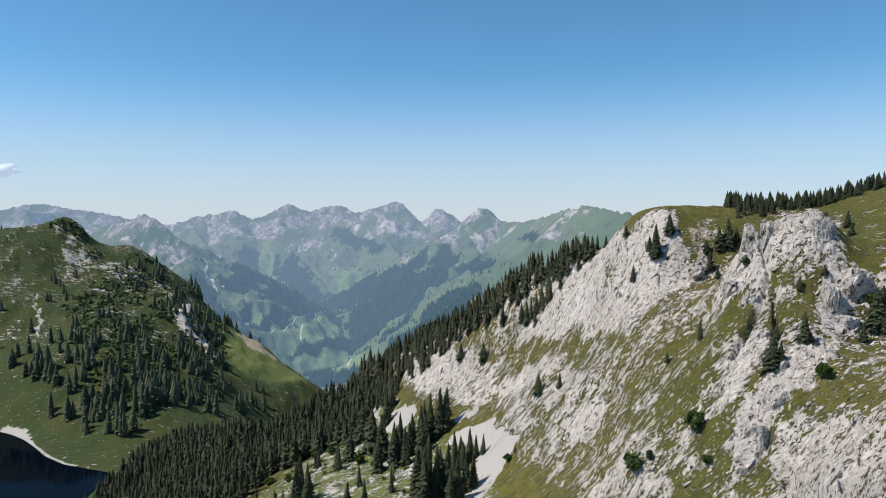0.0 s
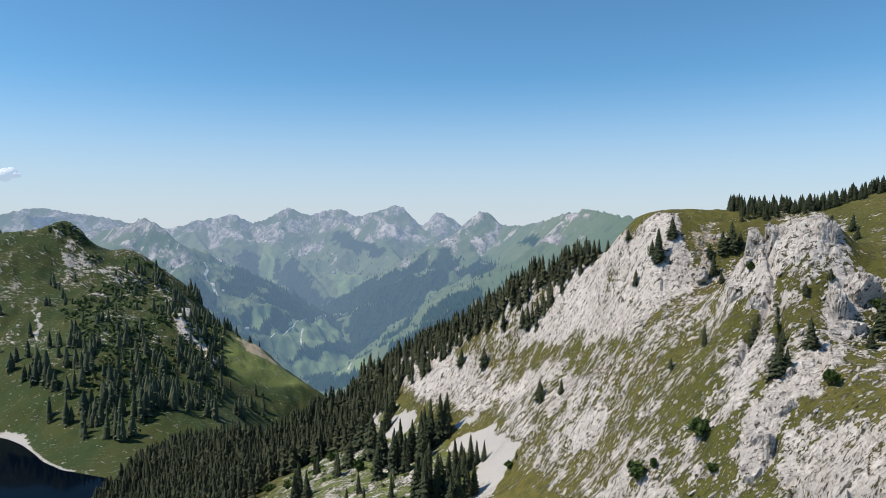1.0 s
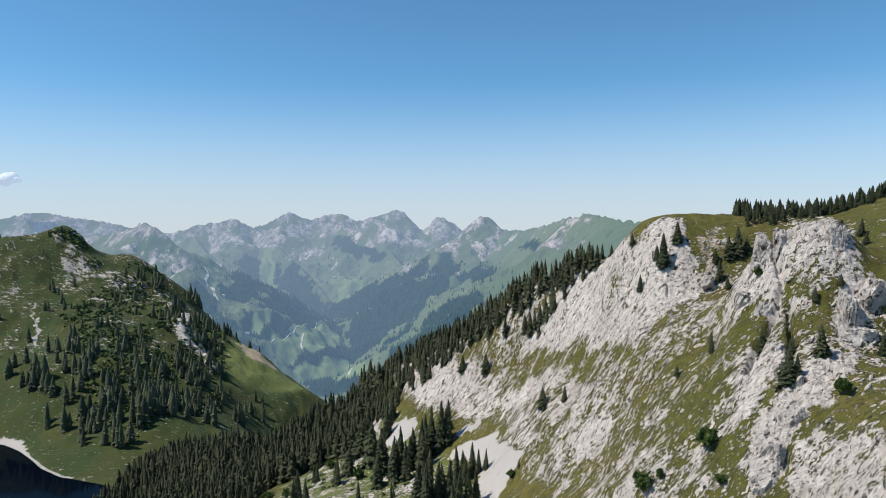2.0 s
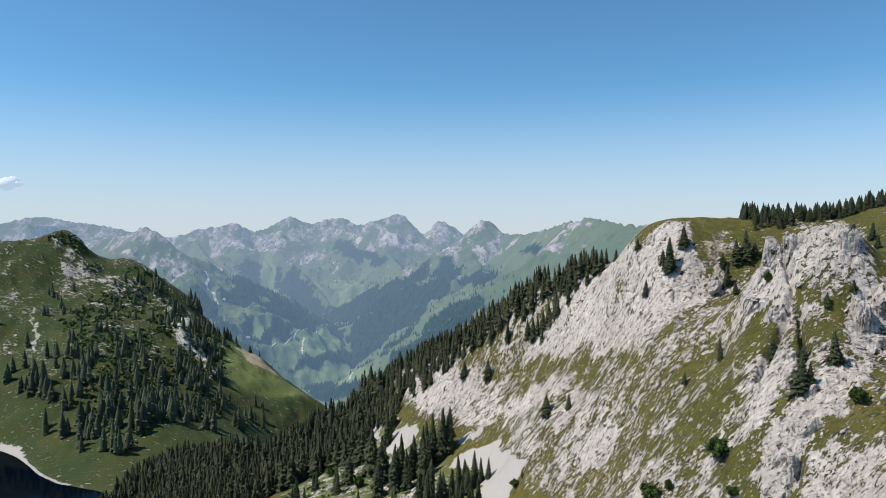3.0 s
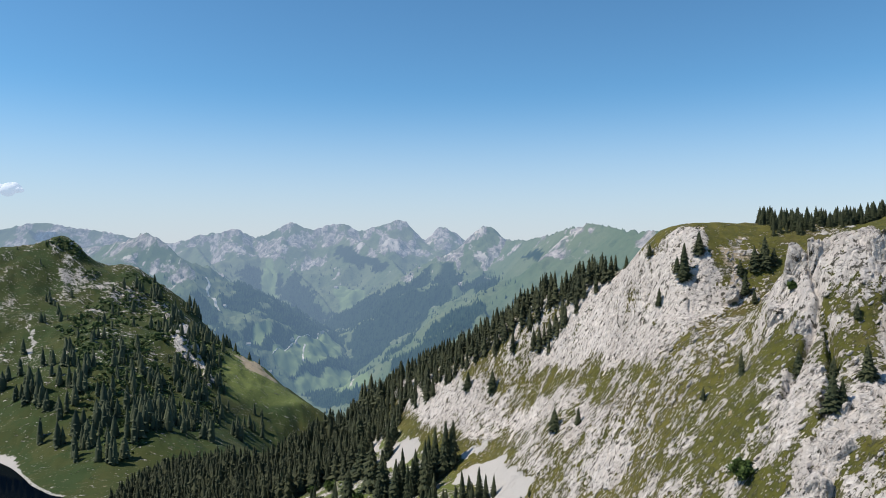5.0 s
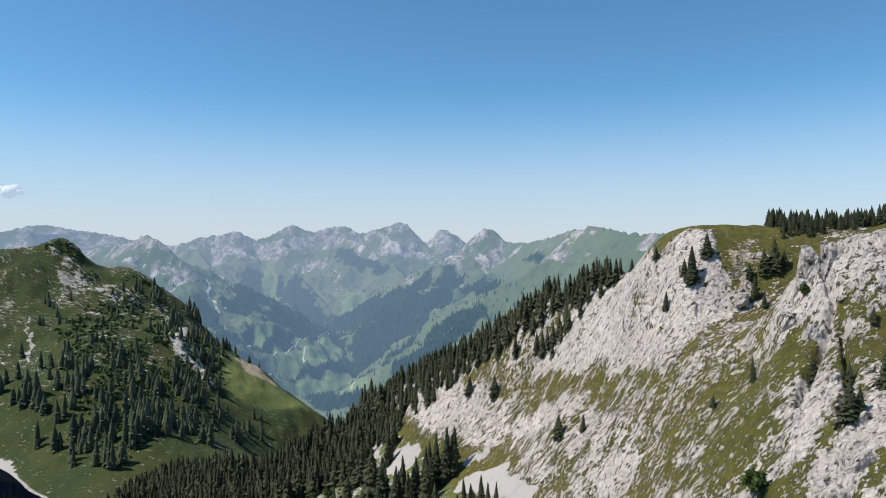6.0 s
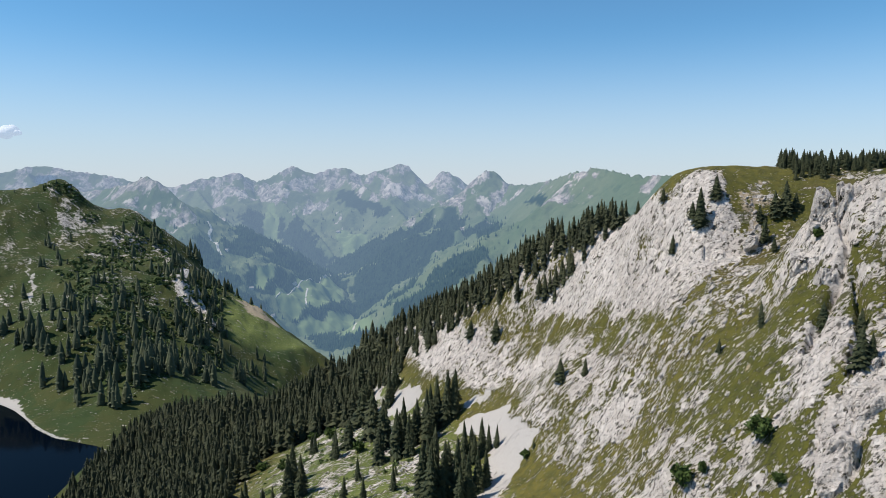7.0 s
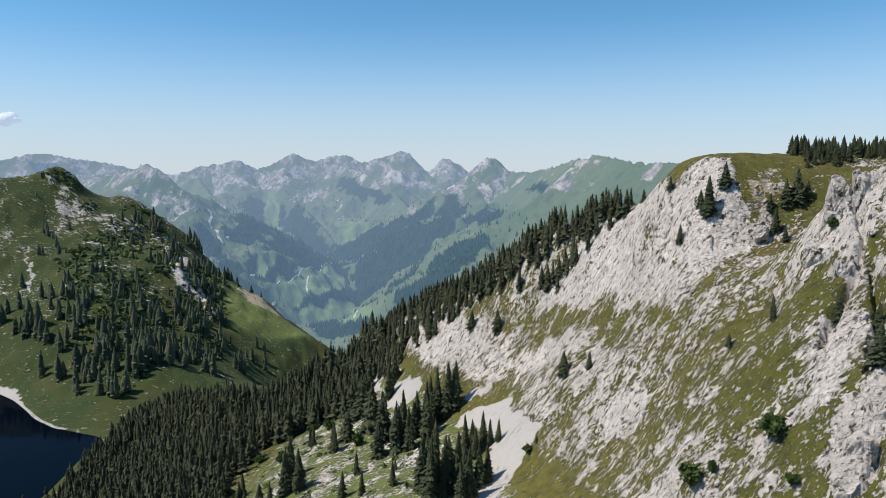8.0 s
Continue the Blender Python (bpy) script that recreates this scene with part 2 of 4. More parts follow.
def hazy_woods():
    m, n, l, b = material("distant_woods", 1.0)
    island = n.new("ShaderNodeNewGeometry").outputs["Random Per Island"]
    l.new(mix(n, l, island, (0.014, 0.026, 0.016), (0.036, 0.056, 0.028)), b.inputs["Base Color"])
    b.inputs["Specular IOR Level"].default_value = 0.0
    # blue haze glow mixed over the woods
    painted_haze(n, l, b)
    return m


def plain(name, one, two, scale, rough=0.9):
    m, n, l, b = material(name, rough)
    at = n.new("ShaderNodeNewGeometry").outputs["Position"]
    l.new(mix(n, l, noise_tex(n, l, at, scale, 5, 0.7), one, two), b.inputs["Base Color"])
    return m, b


def hazed(name, one, two, scale):
    m, b = plain(name, one, two, scale)
    # haze glow mixed over the plain colour
    painted_haze(m.node_tree.nodes, m.node_tree.links, b)
    return m


GRAVEL = hazed("gravel", (0.48, 0.45, 0.40), (0.68, 0.65, 0.60), 0.1)
PLASTER = hazed("chalet_wall", (0.38, 0.33, 0.28), (0.62, 0.58, 0.52), 0.5)
SHINGLE = hazed("shingle", (0.20, 0.19, 0.185), (0.38, 0.36, 0.35), 0.8)
CLOUD, cloud_light = plain("cloud", (0.75, 0.76, 0.78), (0.85, 0.85, 0.86), 0.02, 1.0)
# Emission stands in for sunlight in the cloud; blue haze is mixed over it
cloud_light.inputs["Emission Color"].default_value = (0.75, 0.82, 0.90, 1)
cloud_light.inputs["Emission Strength"].default_value = 0.65
painted_haze(CLOUD.node_tree.nodes, CLOUD.node_tree.links, cloud_light)
WOODS = hazy_woods()
GROUND = alpine_ground()
BUSH_LEAVES = needles("bush_leaves", (0.070, 0.105, 0.034), (0.120, 0.155, 0.056))
LEAVES = needles("shrub_leaves", (0.030, 0.055, 0.012), (0.085, 0.125, 0.030))
WATER = water()
SPRUCE = needles("spruce_needles", (0.020, 0.031, 0.015), (0.060, 0.066, 0.030))
FAR_SPRUCE = needles("forest_needles", (0.027, 0.034, 0.018), (0.062, 0.068, 0.032))
# Lighter copy of the spruce colour, with the hillside's haze put into it
HILL_SPRUCE = needles("hillside_needles", (0.042, 0.058, 0.036), (0.098, 0.112, 0.060))
BARK = bark()

# ---- the lie of the land ----
TABLE = np.random.RandomState(7).permutation(256)
TABLE = np.concatenate([TABLE, TABLE, TABLE])


def perlin(x, y, seed=0):
    """Gradient noise in the plane, about -0.7 to 0.7."""
    xi, yi = np.floor(x).astype(np.int64), np.floor(y).astype(np.int64)
    xf, yf = x - xi, y - yi
    u, v = xf * xf * xf * (xf * (xf * 6 - 15) + 10), yf * yf * yf * (yf * (yf * 6 - 15) + 10)

    def corner(i, j):
        turn = TABLE[(TABLE[(xi + i + seed * 37) & 255] + ((yi + j) & 255)) & 511] * (math.tau / 256)
        return np.cos(turn) * (xf - i) + np.sin(turn) * (yf - j)

    top = corner(0, 0) * (1 - u) + corner(1, 0) * u
    return top * (1 - v) + (corner(0, 1) * (1 - u) + corner(1, 1) * u) * v


def fractal(x, y, seed=0, octaves=5, gain=0.5):
    return sum(gain**k * perlin(x * 2.03**k + 9.1 * k, y * 2.03**k - 4.7 * k, seed + k) for k in range(octaves))


def ridged(x, y, seed=0, octaves=4):
    return sum(0.5**k * (1 - 2.2 * np.abs(perlin(x * 2.1**k + 3.3 * k, y * 2.1**k + 1.7 * k, seed + k))) for k in range(octaves)) / 1.9


def cells(x, y, seed=0):
    """Broken blocks: a level for each cell of a loose net, 0 to 1, and the distance from the joints between them."""
    xi, yi = np.floor(x).astype(np.int64), np.floor(y).astype(np.int64)
    first, second, level = np.full(x.shape, 9.0), np.full(x.shape, 9.0), np.zeros(x.shape)
    for i in (-1, 0, 1):
        for j in (-1, 0, 1):
            k = TABLE[(TABLE[(xi + i + seed * 37) & 255] + ((yi + j) & 255)) & 511]
            d = np.hypot(xi + i + 0.15 + 0.7 * TABLE[k + 9] / 255 - x, yi + j + 0.15 + 0.7 * TABLE[k + 77] / 255 - y)
            nearer = d < first
            second = np.where(nearer, first, np.minimum(second, d))
            level = np.where(nearer, k / 255, level)
            first = np.where(nearer, d, first)
    return level, second - first


def step(a, b, x):
    t = np.clip((x - a) / (b - a), 0, 1)
    return t * t * (3 - 2 * t)


# break lines of the land: x, y, z along each
CREST = [(300, 60, 242), (250, 190, 228), (186, 262, 205), (160, 268, 199), (137, 256, 194), (121, 249, 192), (106, 254, 193.3), (94, 254, 193), (85, 250, 190.5), (76, 244, 187),
         (63, 257, 180), (57, 280, 171), (31, 319, 157), (4, 358, 134), (-26, 411, 112), (-46, 447, 90)]
BENCH_EDGE = [(-46, 447, 90), (-81, 452, 63), (-117, 446, 50), (-150, 475, 37), (-185, 525, 20)]
SADDLE = [(-60, 520, 40), (-120, 600, 5), (-190, 660, 0), (-150, 760, -50)]
UPPER_FACE = [(150, 130, 185), (138, 165, 178), (128, 204, 184), (98, 226, 173), (87, 229, 169), (77, 229, 164.5), (67, 238, 167), (53, 264, 156), (40, 300, 148), (18.5, 312, 128)]
MIDDLE_FACE = [(86, 90, 150), (86, 140, 147), (83, 166, 154), (64, 228, 160), (56, 222, 145), (45, 253, 137), (35, 253, 129)]
CRAG_TOP = [(113, 185, 175), (110, 190, 177), (106.5, 192.5, 188), (103.5, 195, 190), (94.5, 198.5, 188), (87, 202, 181.5), (82.5, 205, 173.5)]
CRAG_BACK = [(119, 214, 181), (108, 214, 178), (96, 215, 172)]
CRAG_FOOT = [(116, 172, 165), (109, 176, 159), (100, 175, 160), (91, 180, 164), (84, 188, 163), (76, 203, 155)]
LOWER_FACE = [(72, 90, 132), (74, 153, 135.5), (70, 165, 143), (64, 176, 138), (50, 182, 125), (44, 216, 121), (40, 227, 124), (25, 242, 110)]
FOOT = [(55, 60, 95), (48, 120, 100), (40, 165, 104), (34, 205, 107), (17, 258, 104), (16, 282, 107), (-24, 335, 92), (-45, 390, 80), (-62, 450, 68)]
BENCH = [(0, 120, 88), (-5, 200, 90), (-12, 245, 92), (-30, 275, 86), (-49, 306, 80), (-60, 350, 70), (-81, 390, 56), (-110, 440, 46), (-150, 495, 27), (-200, 548, 5)]
LOWER_WOOD = [(-70, 80, 60), (-80, 170, 62), (-100, 240, 56), (-120, 310, 48), (-150, 390, 32), (-190, 455, 12)]
SHORE = [(-180, 40, 1), (-200, 150, 1), (-228, 260, 1), (-238, 360, 1), (-236, 450, 1), (-242, 515, 0.5), (-267, 534, 0.5), (-293, 544, 0.5), (-323, 567, 0.5), (-364, 608, 0.5), (-386, 624, 0.5), (-434, 652, 0.5), (-600, 645, 0.5)]
SPUR_BACK = [(86, 292, 172), (72, 312, 158), (50, 345, 140), (28, 385, 120), (0, 435, 95), (-30, 480, 65)]
LAKE_BED = [(-300, 120, -14), (-300, 300, -18), (-310, 450, -16), (-400, 540, -14), (-290, 515, -6), (-350, 560, -6), (-500, 400, -20)]
LEFT_SLOPE = [(-240, 600, 10), (-307, 599, 9), (-268, 631, 26), (-400, 690, 33), (-430, 739, 52), (-516, 852, 93), (-501, 931, 113), (-318, 853, 70), (-297, 860, 45), (-340, 720, 50), (-250, 760, 15)]
LEFT_CREST = [(-900, 900, 150), (-720, 960, 165), (-630, 1000, 170), (-553, 1035, 180), (-518, 1050, 153), (-480, 1080, 139), (-428, 1080, 118), (-378, 1060, 89), (-340, 1020, 52), (-289, 985, 31), (-250, 960, 25), (-216, 930, 4), (-183, 910, -13), (-150, 890, -30)]
BEYOND = [(-700, 1500, -60), (-400, 1400, -130), (-200, 1250, -230), (-60, 1050, -230), (40, 750, -120), (120, 560, 40), (260, 480, 130), (420, 420, 200), (300, 900, -60), (0, 1500, -320), (700, 700, 120), (600, 1500, -200)]
OUTER = [(-900, 400, 120), (-800, 100, 150), (-400, -300, 120), (0, -500, 160), (400, -300, 260), (600, 200, 260), (120, -100, 150), (-150, -150, 40), (0, 0, 100)]


def along(line, gap=14.0):
    """Points set evenly along a break line."""
    out = []
    for p, q in zip(line, line[1:]):
        p, q = np.array(p, float), np.array(q, float)
        n = max(1, min(6, int(np.linalg.norm(q - p) / gap)))
        out += [p + (q - p) * k / n for k in range(n)]
    return out + [np.array(line[-1], float)]


KNOTS = np.array(along(CREST) + along(UPPER_FACE) + along(MIDDLE_FACE) + along(LOWER_FACE) + along(CRAG_TOP, 6) + along(CRAG_BACK) + along(CRAG_FOOT) + along(FOOT) + along(BENCH) + along(BENCH_EDGE) + along(SADDLE, 40) + along(SPUR_BACK, 20) + along(LOWER_WOOD) + along(SHORE, 40)
                 + along(LEFT_CREST, 40) + [np.array(p, float) for p in LAKE_BED + LEFT_SLOPE + BEYOND + OUTER])
gaps = np.hypot(*(KNOTS[:, None, :2] - KNOTS[None, :, :2]).transpose(2, 0, 1))
system = np.block([[-np.hypot(gaps, 8.0) + 0.6 * np.eye(len(KNOTS)), np.ones((len(KNOTS), 1))], [np.ones((1, len(KNOTS))), np.zeros((1, 1))]])
PULL = np.linalg.solve(system, np.append(KNOTS[:, 2], 0))


def lie(x, y):
    """The bare form of the land between its break lines."""
    flat_x, flat_y = np.ravel(x), np.ravel(y)
    z = np.empty(len(flat_x))
    for k in range(0, len(z), 40000):
        part = slice(k, k + 40000)
        here = np.stack([flat_x[part], flat_y[part]], -1)
        d2 = (here**2).sum(1)[:, None] + (KNOTS[:, :2] ** 2).sum(1) - 2 * here @ KNOTS[:, :2].T
        z[part] = -np.sqrt(np.maximum(d2, 0) + 64.0) @ PULL[:-1] + PULL[-1]
    return z.reshape(np.shape(x))


# oval patches of bare rock, turf, loose stone, earth and wood: x, y, half length, half width, bearing
ROCKY = [(40, 316, 8, 4, 110), (13, 305, 66, 5, 122), (77, 139, 12, 6, 94)]
TURF = [(134, 214, 24, 13, 62), (104, 232, 16, 9, 60), (98, 252, 22, 10, 15), (150, 245, 30, 22, 60), (124, 200, 10, 6, 62), (118, 207, 11, 7, 60), (100, 272, 45, 14, 10), (115, 192, 12, 5, 35)]
# outlines of the bare limestone: the great slab, the spur, the crags and ribs
SLABS = [[(33, 303), (44, 298), (54, 291), (63, 275), (71, 257), (79, 253), (84, 253), (81, 240), (82, 233), (76, 228), (61, 225), (53, 249), (49, 262), (35, 295)],
         [(45, 255), (47, 251), (42, 238), (38, 239), (35, 243), (41, 247)], [(40, 227), (49, 220), (50, 212), (44, 215), (39, 221)],
         [(-45, 409), (-38, 408), (-23, 402), (0, 342), (14, 313), (5, 315), (-9, 328), (-14, 326), (-28, 354)]]
CRAGS = [[(79, 206), (84, 207), (88, 204), (93, 200), (97, 197), (102, 195), (105, 195), (107, 190), (102, 188), (94, 191), (89, 192), (89, 188), (84, 185), (84, 191), (80, 194)],
         [(100, 186), (105, 185), (109, 187), (113, 185), (111, 182), (108, 180), (102, 177), (96, 174), (94, 176), (98, 182)],
         [(83, 184), (82, 187), (79, 184), (71, 177), (71, 170), (78, 173), (84, 177)]]
RIBS = [[(86, 172), (93, 173), (94, 168), (87, 163), (82, 160), (79, 161), (75, 159), (71, 157), (65, 156), (67, 161), (71, 166), (76, 166), (81, 171)], [(42, 193), (51, 178), (54, 169), (54, 167), (41, 190)]]
WORN = [[(69, 166), (77, 158), (83, 154), (85, 147), (88, 139), (77, 122), (71, 142), (71, 153), (75, 158)]]
# outlines of the grass between them
LEDGES = [[(60, 263), (65, 250), (63, 247), (59, 256)], [(47, 259), (53, 246), (49, 235), (44, 251)], [(34, 298), (44, 271), (42, 268), (34, 287)], [(55, 238), (60, 227), (58, 217), (54, 228)],
          [(56, 240), (64, 223), (75, 226), (79, 231), (88, 228), (85, 226), (76, 225), (65, 220), (59, 226)], [(18, 298), (24, 289), (24, 277), (22, 267), (15, 287), (14, 295)]]
GRASS = [[(68, 209), (76, 189), (70, 180), (66, 180), (68, 169), (67, 163), (62, 168), (62, 175), (56, 187), (51, 195), (52, 201), (58, 192), (60, 199), (64, 194), (64, 203)],
         [(23, 241), (30, 228), (34, 208), (12, 231)], [(40, 218), (43, 214), (39, 205), (35, 210)], [(74, 172), (79, 173), (77, 169), (74, 167), (72, 168)], [(78, 198), (83, 192), (82, 190), (78, 191), (75, 194)]]
HOLLOWS = [[(80, 161), (87, 162), (93, 161), (99, 156), (89, 140), (83, 154), (79, 159)], [(90, 189), (98, 184), (94, 178), (88, 180), (84, 177), (86, 185)], [(71, 167), (78, 170), (79, 171), (75, 166)], [(65, 153), (71, 156), (72, 152), (68, 148)]]
CLEFTS = [[(89.9, 197.5), (89.4, 192.6), (86.3, 189.6), (83.1, 187.5), (78.9, 184.4), (75.5, 181.4)], [(72.8, 161.9), (73.3, 157.9), (70.6, 156.8), (67.5, 156.7)], [(73.1, 147.5), (73.6, 138.3), (74.2, 132.2)], [(76.8, 132.3), (76.8, 126.7), (78.7, 123.7)], [(88.8, 186.9), (83.9, 177.0), (77.9, 169.1)]]
DOME = [[(85, 256), (100, 258), (103, 244), (106, 239), (94, 233), (90, 233), (92, 237), (82, 236), (82, 240)]]
RUBBLE = [[(87, 247), (95, 246), (94, 241), (88, 235), (83, 236), (82, 240)]]
FANS = [[(3, 290), (10, 289), (21, 277), (19, 269), (25, 248), (26, 241), (22, 242), (16, 236), (11, 226), (5, 226), (9, 249), (12, 255), (10, 273), (2, 281)], [(-28, 354), (-14, 332), (-13, 324), (-20, 322), (-26, 327)], [(-44, 393), (-35, 377), (-33, 354), (-40, 374)]]
HILL_CLIFF = [[(-373, 943), (-365, 961), (-303, 883), (-277, 824), (-293, 836), (-313, 833)], [(-292, 843), (-277, 835), (-256, 806), (-265, 798)]]
HILL_ROCK = [[(-542, 993), (-500, 1000), (-480, 980), (-518, 975)], [(-525, 942), (-488, 952), (-478, 939), (-514, 932)], [(-479, 1002), (-439, 1016), (-424, 982), (-459, 968)], [(-425, 1020), (-400, 1040), (-360, 1000), (-383, 993), (-417, 1005)]]
HILL_PATH = [[(-511, 868), (-508, 871), (-481, 833), (-461, 813), (-437, 755), (-441, 756), (-466, 806), (-488, 834)]]
BEACH = [[(-400, 640), (-394, 636), (-375, 625), (-347, 595), (-331, 572), (-350, 586), (-379, 609), (-400, 620)]]
HILL_SPUR = [[(-278, 877), (-285, 960), (-250, 965), (-200, 925), (-165, 895), (-171, 875), (-218, 830), (-240, 805)]]
HILL_EARTH = [[(-280, 945), (-250, 962), (-216, 932), (-225, 915), (-250, 905)]]
SCREE = [(10, 296, 7, 3, 142)]
LEFT_ROCK = [(-325, 868, 37, 21, 120), (-284, 845, 21, 12, 95), (-503, 973, 30, 19, 5), (-434, 976, 45, 43, 86), (-562, 941, 30, 7, 145), (-392, 1005, 39, 34, 138), (-535, 1012, 40, 16, 100)]
GULLIES = [(-505, 933, 14, 5, 7), (-376, 609, 30, 6, 136)]
LEFT_WOOD = [(-320, 607, 34, 11, 128), (-277, 590, 20, 8, 110), (-424, 825, 29, 5, 121), (-537, 1007, 26, 16, 10), (-496, 922, 14, 9, 154), (-417, 1010, 29, 22, 134)]
HILL_WOODS = [[(-435, 737), (-416, 728), (-368, 686), (-333, 620), (-340, 608), (-369, 656), (-396, 671)], [(-423, 767), (-405, 790), (-371, 759), (-338, 683), (-348, 665), (-369, 700), (-397, 720)],
              [(-376, 775), (-321, 767), (-280, 733), (-241, 649), (-249, 609), (-279, 582), (-312, 643), (-328, 689)], [(-338, 635), (-323, 641), (-296, 605), (-295, 580), (-311, 589)]]
RIDGE_WOODS = [[(-315, 752), (-295, 835), (-259, 817), (-230, 797), (-190, 820), (-216, 646), (-238, 642), (-278, 711)], [(-344, 970), (-331, 985), (-310, 1020), (-280, 883), (-298, 866)],
               [(-449, 867), (-433, 859), (-403, 803), (-416, 798)], [(-459, 742), (-443, 734), (-433, 722), (-439, 710)]]
BENCH_MEADOW = [[(-94, 319), (-88, 345), (-78, 355), (-61, 348), (-52, 360), (-37, 320), (-34, 298), (-12, 281), (-10, 246), (-19, 230), (-88, 285)]]
SPUR_WOOD = [(36, 317, 46, 11, 122), (-8, 368, 50, 14, 120), (-32, 382, 28, 6, 107), (22, 334, 24, 9, 113)]

def spots(x, y, patches):
    """How far a place lies within soft oval patches (x, y, half length, half width, bearing of the length)."""
    most = np.zeros(np.shape(x))
    for px, py, long, wide, turn in patches:
        c, s = math.cos(radians(turn)), math.sin(radians(turn))
        u, v = ((x - px) * c + (y - py) * s) / long, (-(x - px) * s + (y - py) * c) / wide
        most = np.maximum(most, 1 - step(0.5, 1.25, np.hypot(u, v)))
    return most


def clefts(x, y, lines):
    """How near a place lies to open clefts in the rock, 1 in their middle."""
    most = np.zeros(np.shape(x))
    for line in lines:
        for (ax, ay), (bx, by) in zip(line, line[1:]):
            t = np.clip(((x - ax) * (bx - ax) + (y - ay) * (by - ay)) / ((bx - ax) ** 2 + (by - ay) ** 2), 0, 1)
            most = np.maximum(most, np.exp(-((x - ax - t * (bx - ax)) ** 2 + (y - ay - t * (by - ay)) ** 2) / 0.9))
    return most


def plots(x, y, outlines, soft):
    """How far a place lies within outlines, with an edge that many metres soft."""
    shape = np.shape(x)
    x, y = np.ravel(x), np.ravel(y)
    most = np.zeros(len(x))
    for line in outlines:
        xs, ys = [p[0] for p in line], [p[1] for p in line]
        k = np.nonzero((x > min(xs) - soft) & (x < max(xs) + soft) & (y > min(ys) - soft) & (y < max(ys) + soft))[0]
        px, py = x[k], y[k]
        away, within = np.full(len(k), 1e9), np.zeros(len(k), bool)
        for (ax, ay), (bx, by) in zip(line, line[1:] + line[:1]):
            t = np.clip(((px - ax) * (bx - ax) + (py - ay) * (by - ay)) / ((bx - ax) ** 2 + (by - ay) ** 2), 0, 1)
            away = np.minimum(away, np.hypot(px - ax - t * (bx - ax), py - ay - t * (by - ay)))
            if ay != by:
                within ^= ((ay > py) != (by > py)) & (px < (bx - ax) * (py - ay) / (by - ay) + ax)
        most[k] = np.maximum(most[k], step(-soft, soft, np.where(within, away, -away)))
    return most.reshape(shape)


def land(x, y):
    """Height of the ground and how much of it is rock, scree and bare earth."""
    x, y = np.asarray(x, float), np.asarray(y, float)
    z = lie(x, y)
    far = np.hypot(x, y)
    near = step(560, 470, far)
    wob_x, wob_y = x + 7 * fractal(x / 22, y / 22, 41, 3), y + 7 * fractal(x / 22, y / 22, 51, 3)
    left_x, left_y = x + 26 * fractal(x / 60, y / 60, 43, 4), y + 26 * fractal(x / 60, y / 60, 53, 4)
    u, v = x * 0.998 - y * 0.06, x * 0.06 + y * 0.998  # up the great face, and along it
    face = step(-48, -26, x + (y - 300) * 0.55) * step(520, 440, y) * step(101, 112, z)
    streak = fractal(u / 7, v / 4.5, 3, 5, 0.6)
    blotch = fractal(u / 26, v / 22, 11, 4)
    edge_x, edge_y = x + 3.2 * fractal(x / 8, y / 8, 47, 4, 0.6), y + 3.2 * fractal(x / 8, y / 8, 57, 4, 0.6)
    solid = np.maximum(plots(edge_x, edge_y, SLABS + CRAGS + RIBS, 1.8), 0.8 * spots(wob_x, wob_y, ROCKY))
    solid = np.maximum(solid, 0.62 * plots(edge_x, edge_y, WORN, 1.8))
    grassy = plots(edge_x, edge_y, LEDGES + GRASS + HOLLOWS, 2.2) * (1 - 0.6 * solid)
    rock = 0.47 + 0.35 * streak + 0.30 * blotch
    rock = rock + (0.98 + 0.35 * streak - rock) * solid
    rock = rock + (0.20 + 0.3 * streak - rock) * 0.9 * grassy
    rock = np.where(near > 0, face * rock - 0.9 * np.maximum(spots(wob_x, wob_y, TURF), plots(edge_x, edge_y, DOME, 2.0)) * (1 - solid), 0)
    bench = near * step(101, 95, z) * step(-95, -60, x)
    rock = rock + bench * (0.36 + 0.6 * fractal(x / 12, y / 12, 61, 5, 0.6))
    hill = step(480, 620, far) * step(-120, -200, x)
    rag_x, rag_y = x + 14 * fractal(x / 18, y / 18, 46, 4, 0.65), y + 14 * fractal(x / 18, y / 18, 56, 4, 0.65)
    cliff = hill * plots(rag_x * 0.5 + x * 0.5, rag_y * 0.5 + y * 0.5, HILL_CLIFF, 4.0)
    spur = hill * plots(rag_x * 0.5 + x * 0.5, rag_y * 0.5 + y * 0.5, HILL_SPUR, 9.0)
    rock = rock + hill * (1 - spur) * (0.56 * (0.55 + 0.9 * fractal(x / 14, y / 14, 73, 4, 0.6)) * np.maximum(spots(left_x, left_y, LEFT_ROCK), plots(rag_x, rag_y, HILL_ROCK, 6.0)) + step(30, 60, z) * (0.10 + 0.6 * fractal(x / 40, y / 40, 71, 5, 0.7)))
    rock = np.clip(rock * (1 - step(251, 257, y) * step(62, 70, x)), 0, 1.3) + 0.9 * cliff
    scree = np.maximum(plots(edge_x, edge_y, FANS, 1.2), 0.6 * step(0.3, 0.6, spots(edge_x, edge_y, SCREE)))
    scree = np.maximum(scree, 0.8 * step(0.4, 0.6, spots(rag_x, rag_y, GULLIES)))
    scree = np.maximum(scree, 0.60 * plots(rag_x * 0.6 + x * 0.4, rag_y * 0.6 + y * 0.4, HILL_PATH, 2.0))
    scree = np.maximum(scree, 0.6 * step(0.9, 0.5, z) * step(-0.6, 0.1, z) * step(520, 545, y) * step(700, 690, y) * step(-235, -245, x))
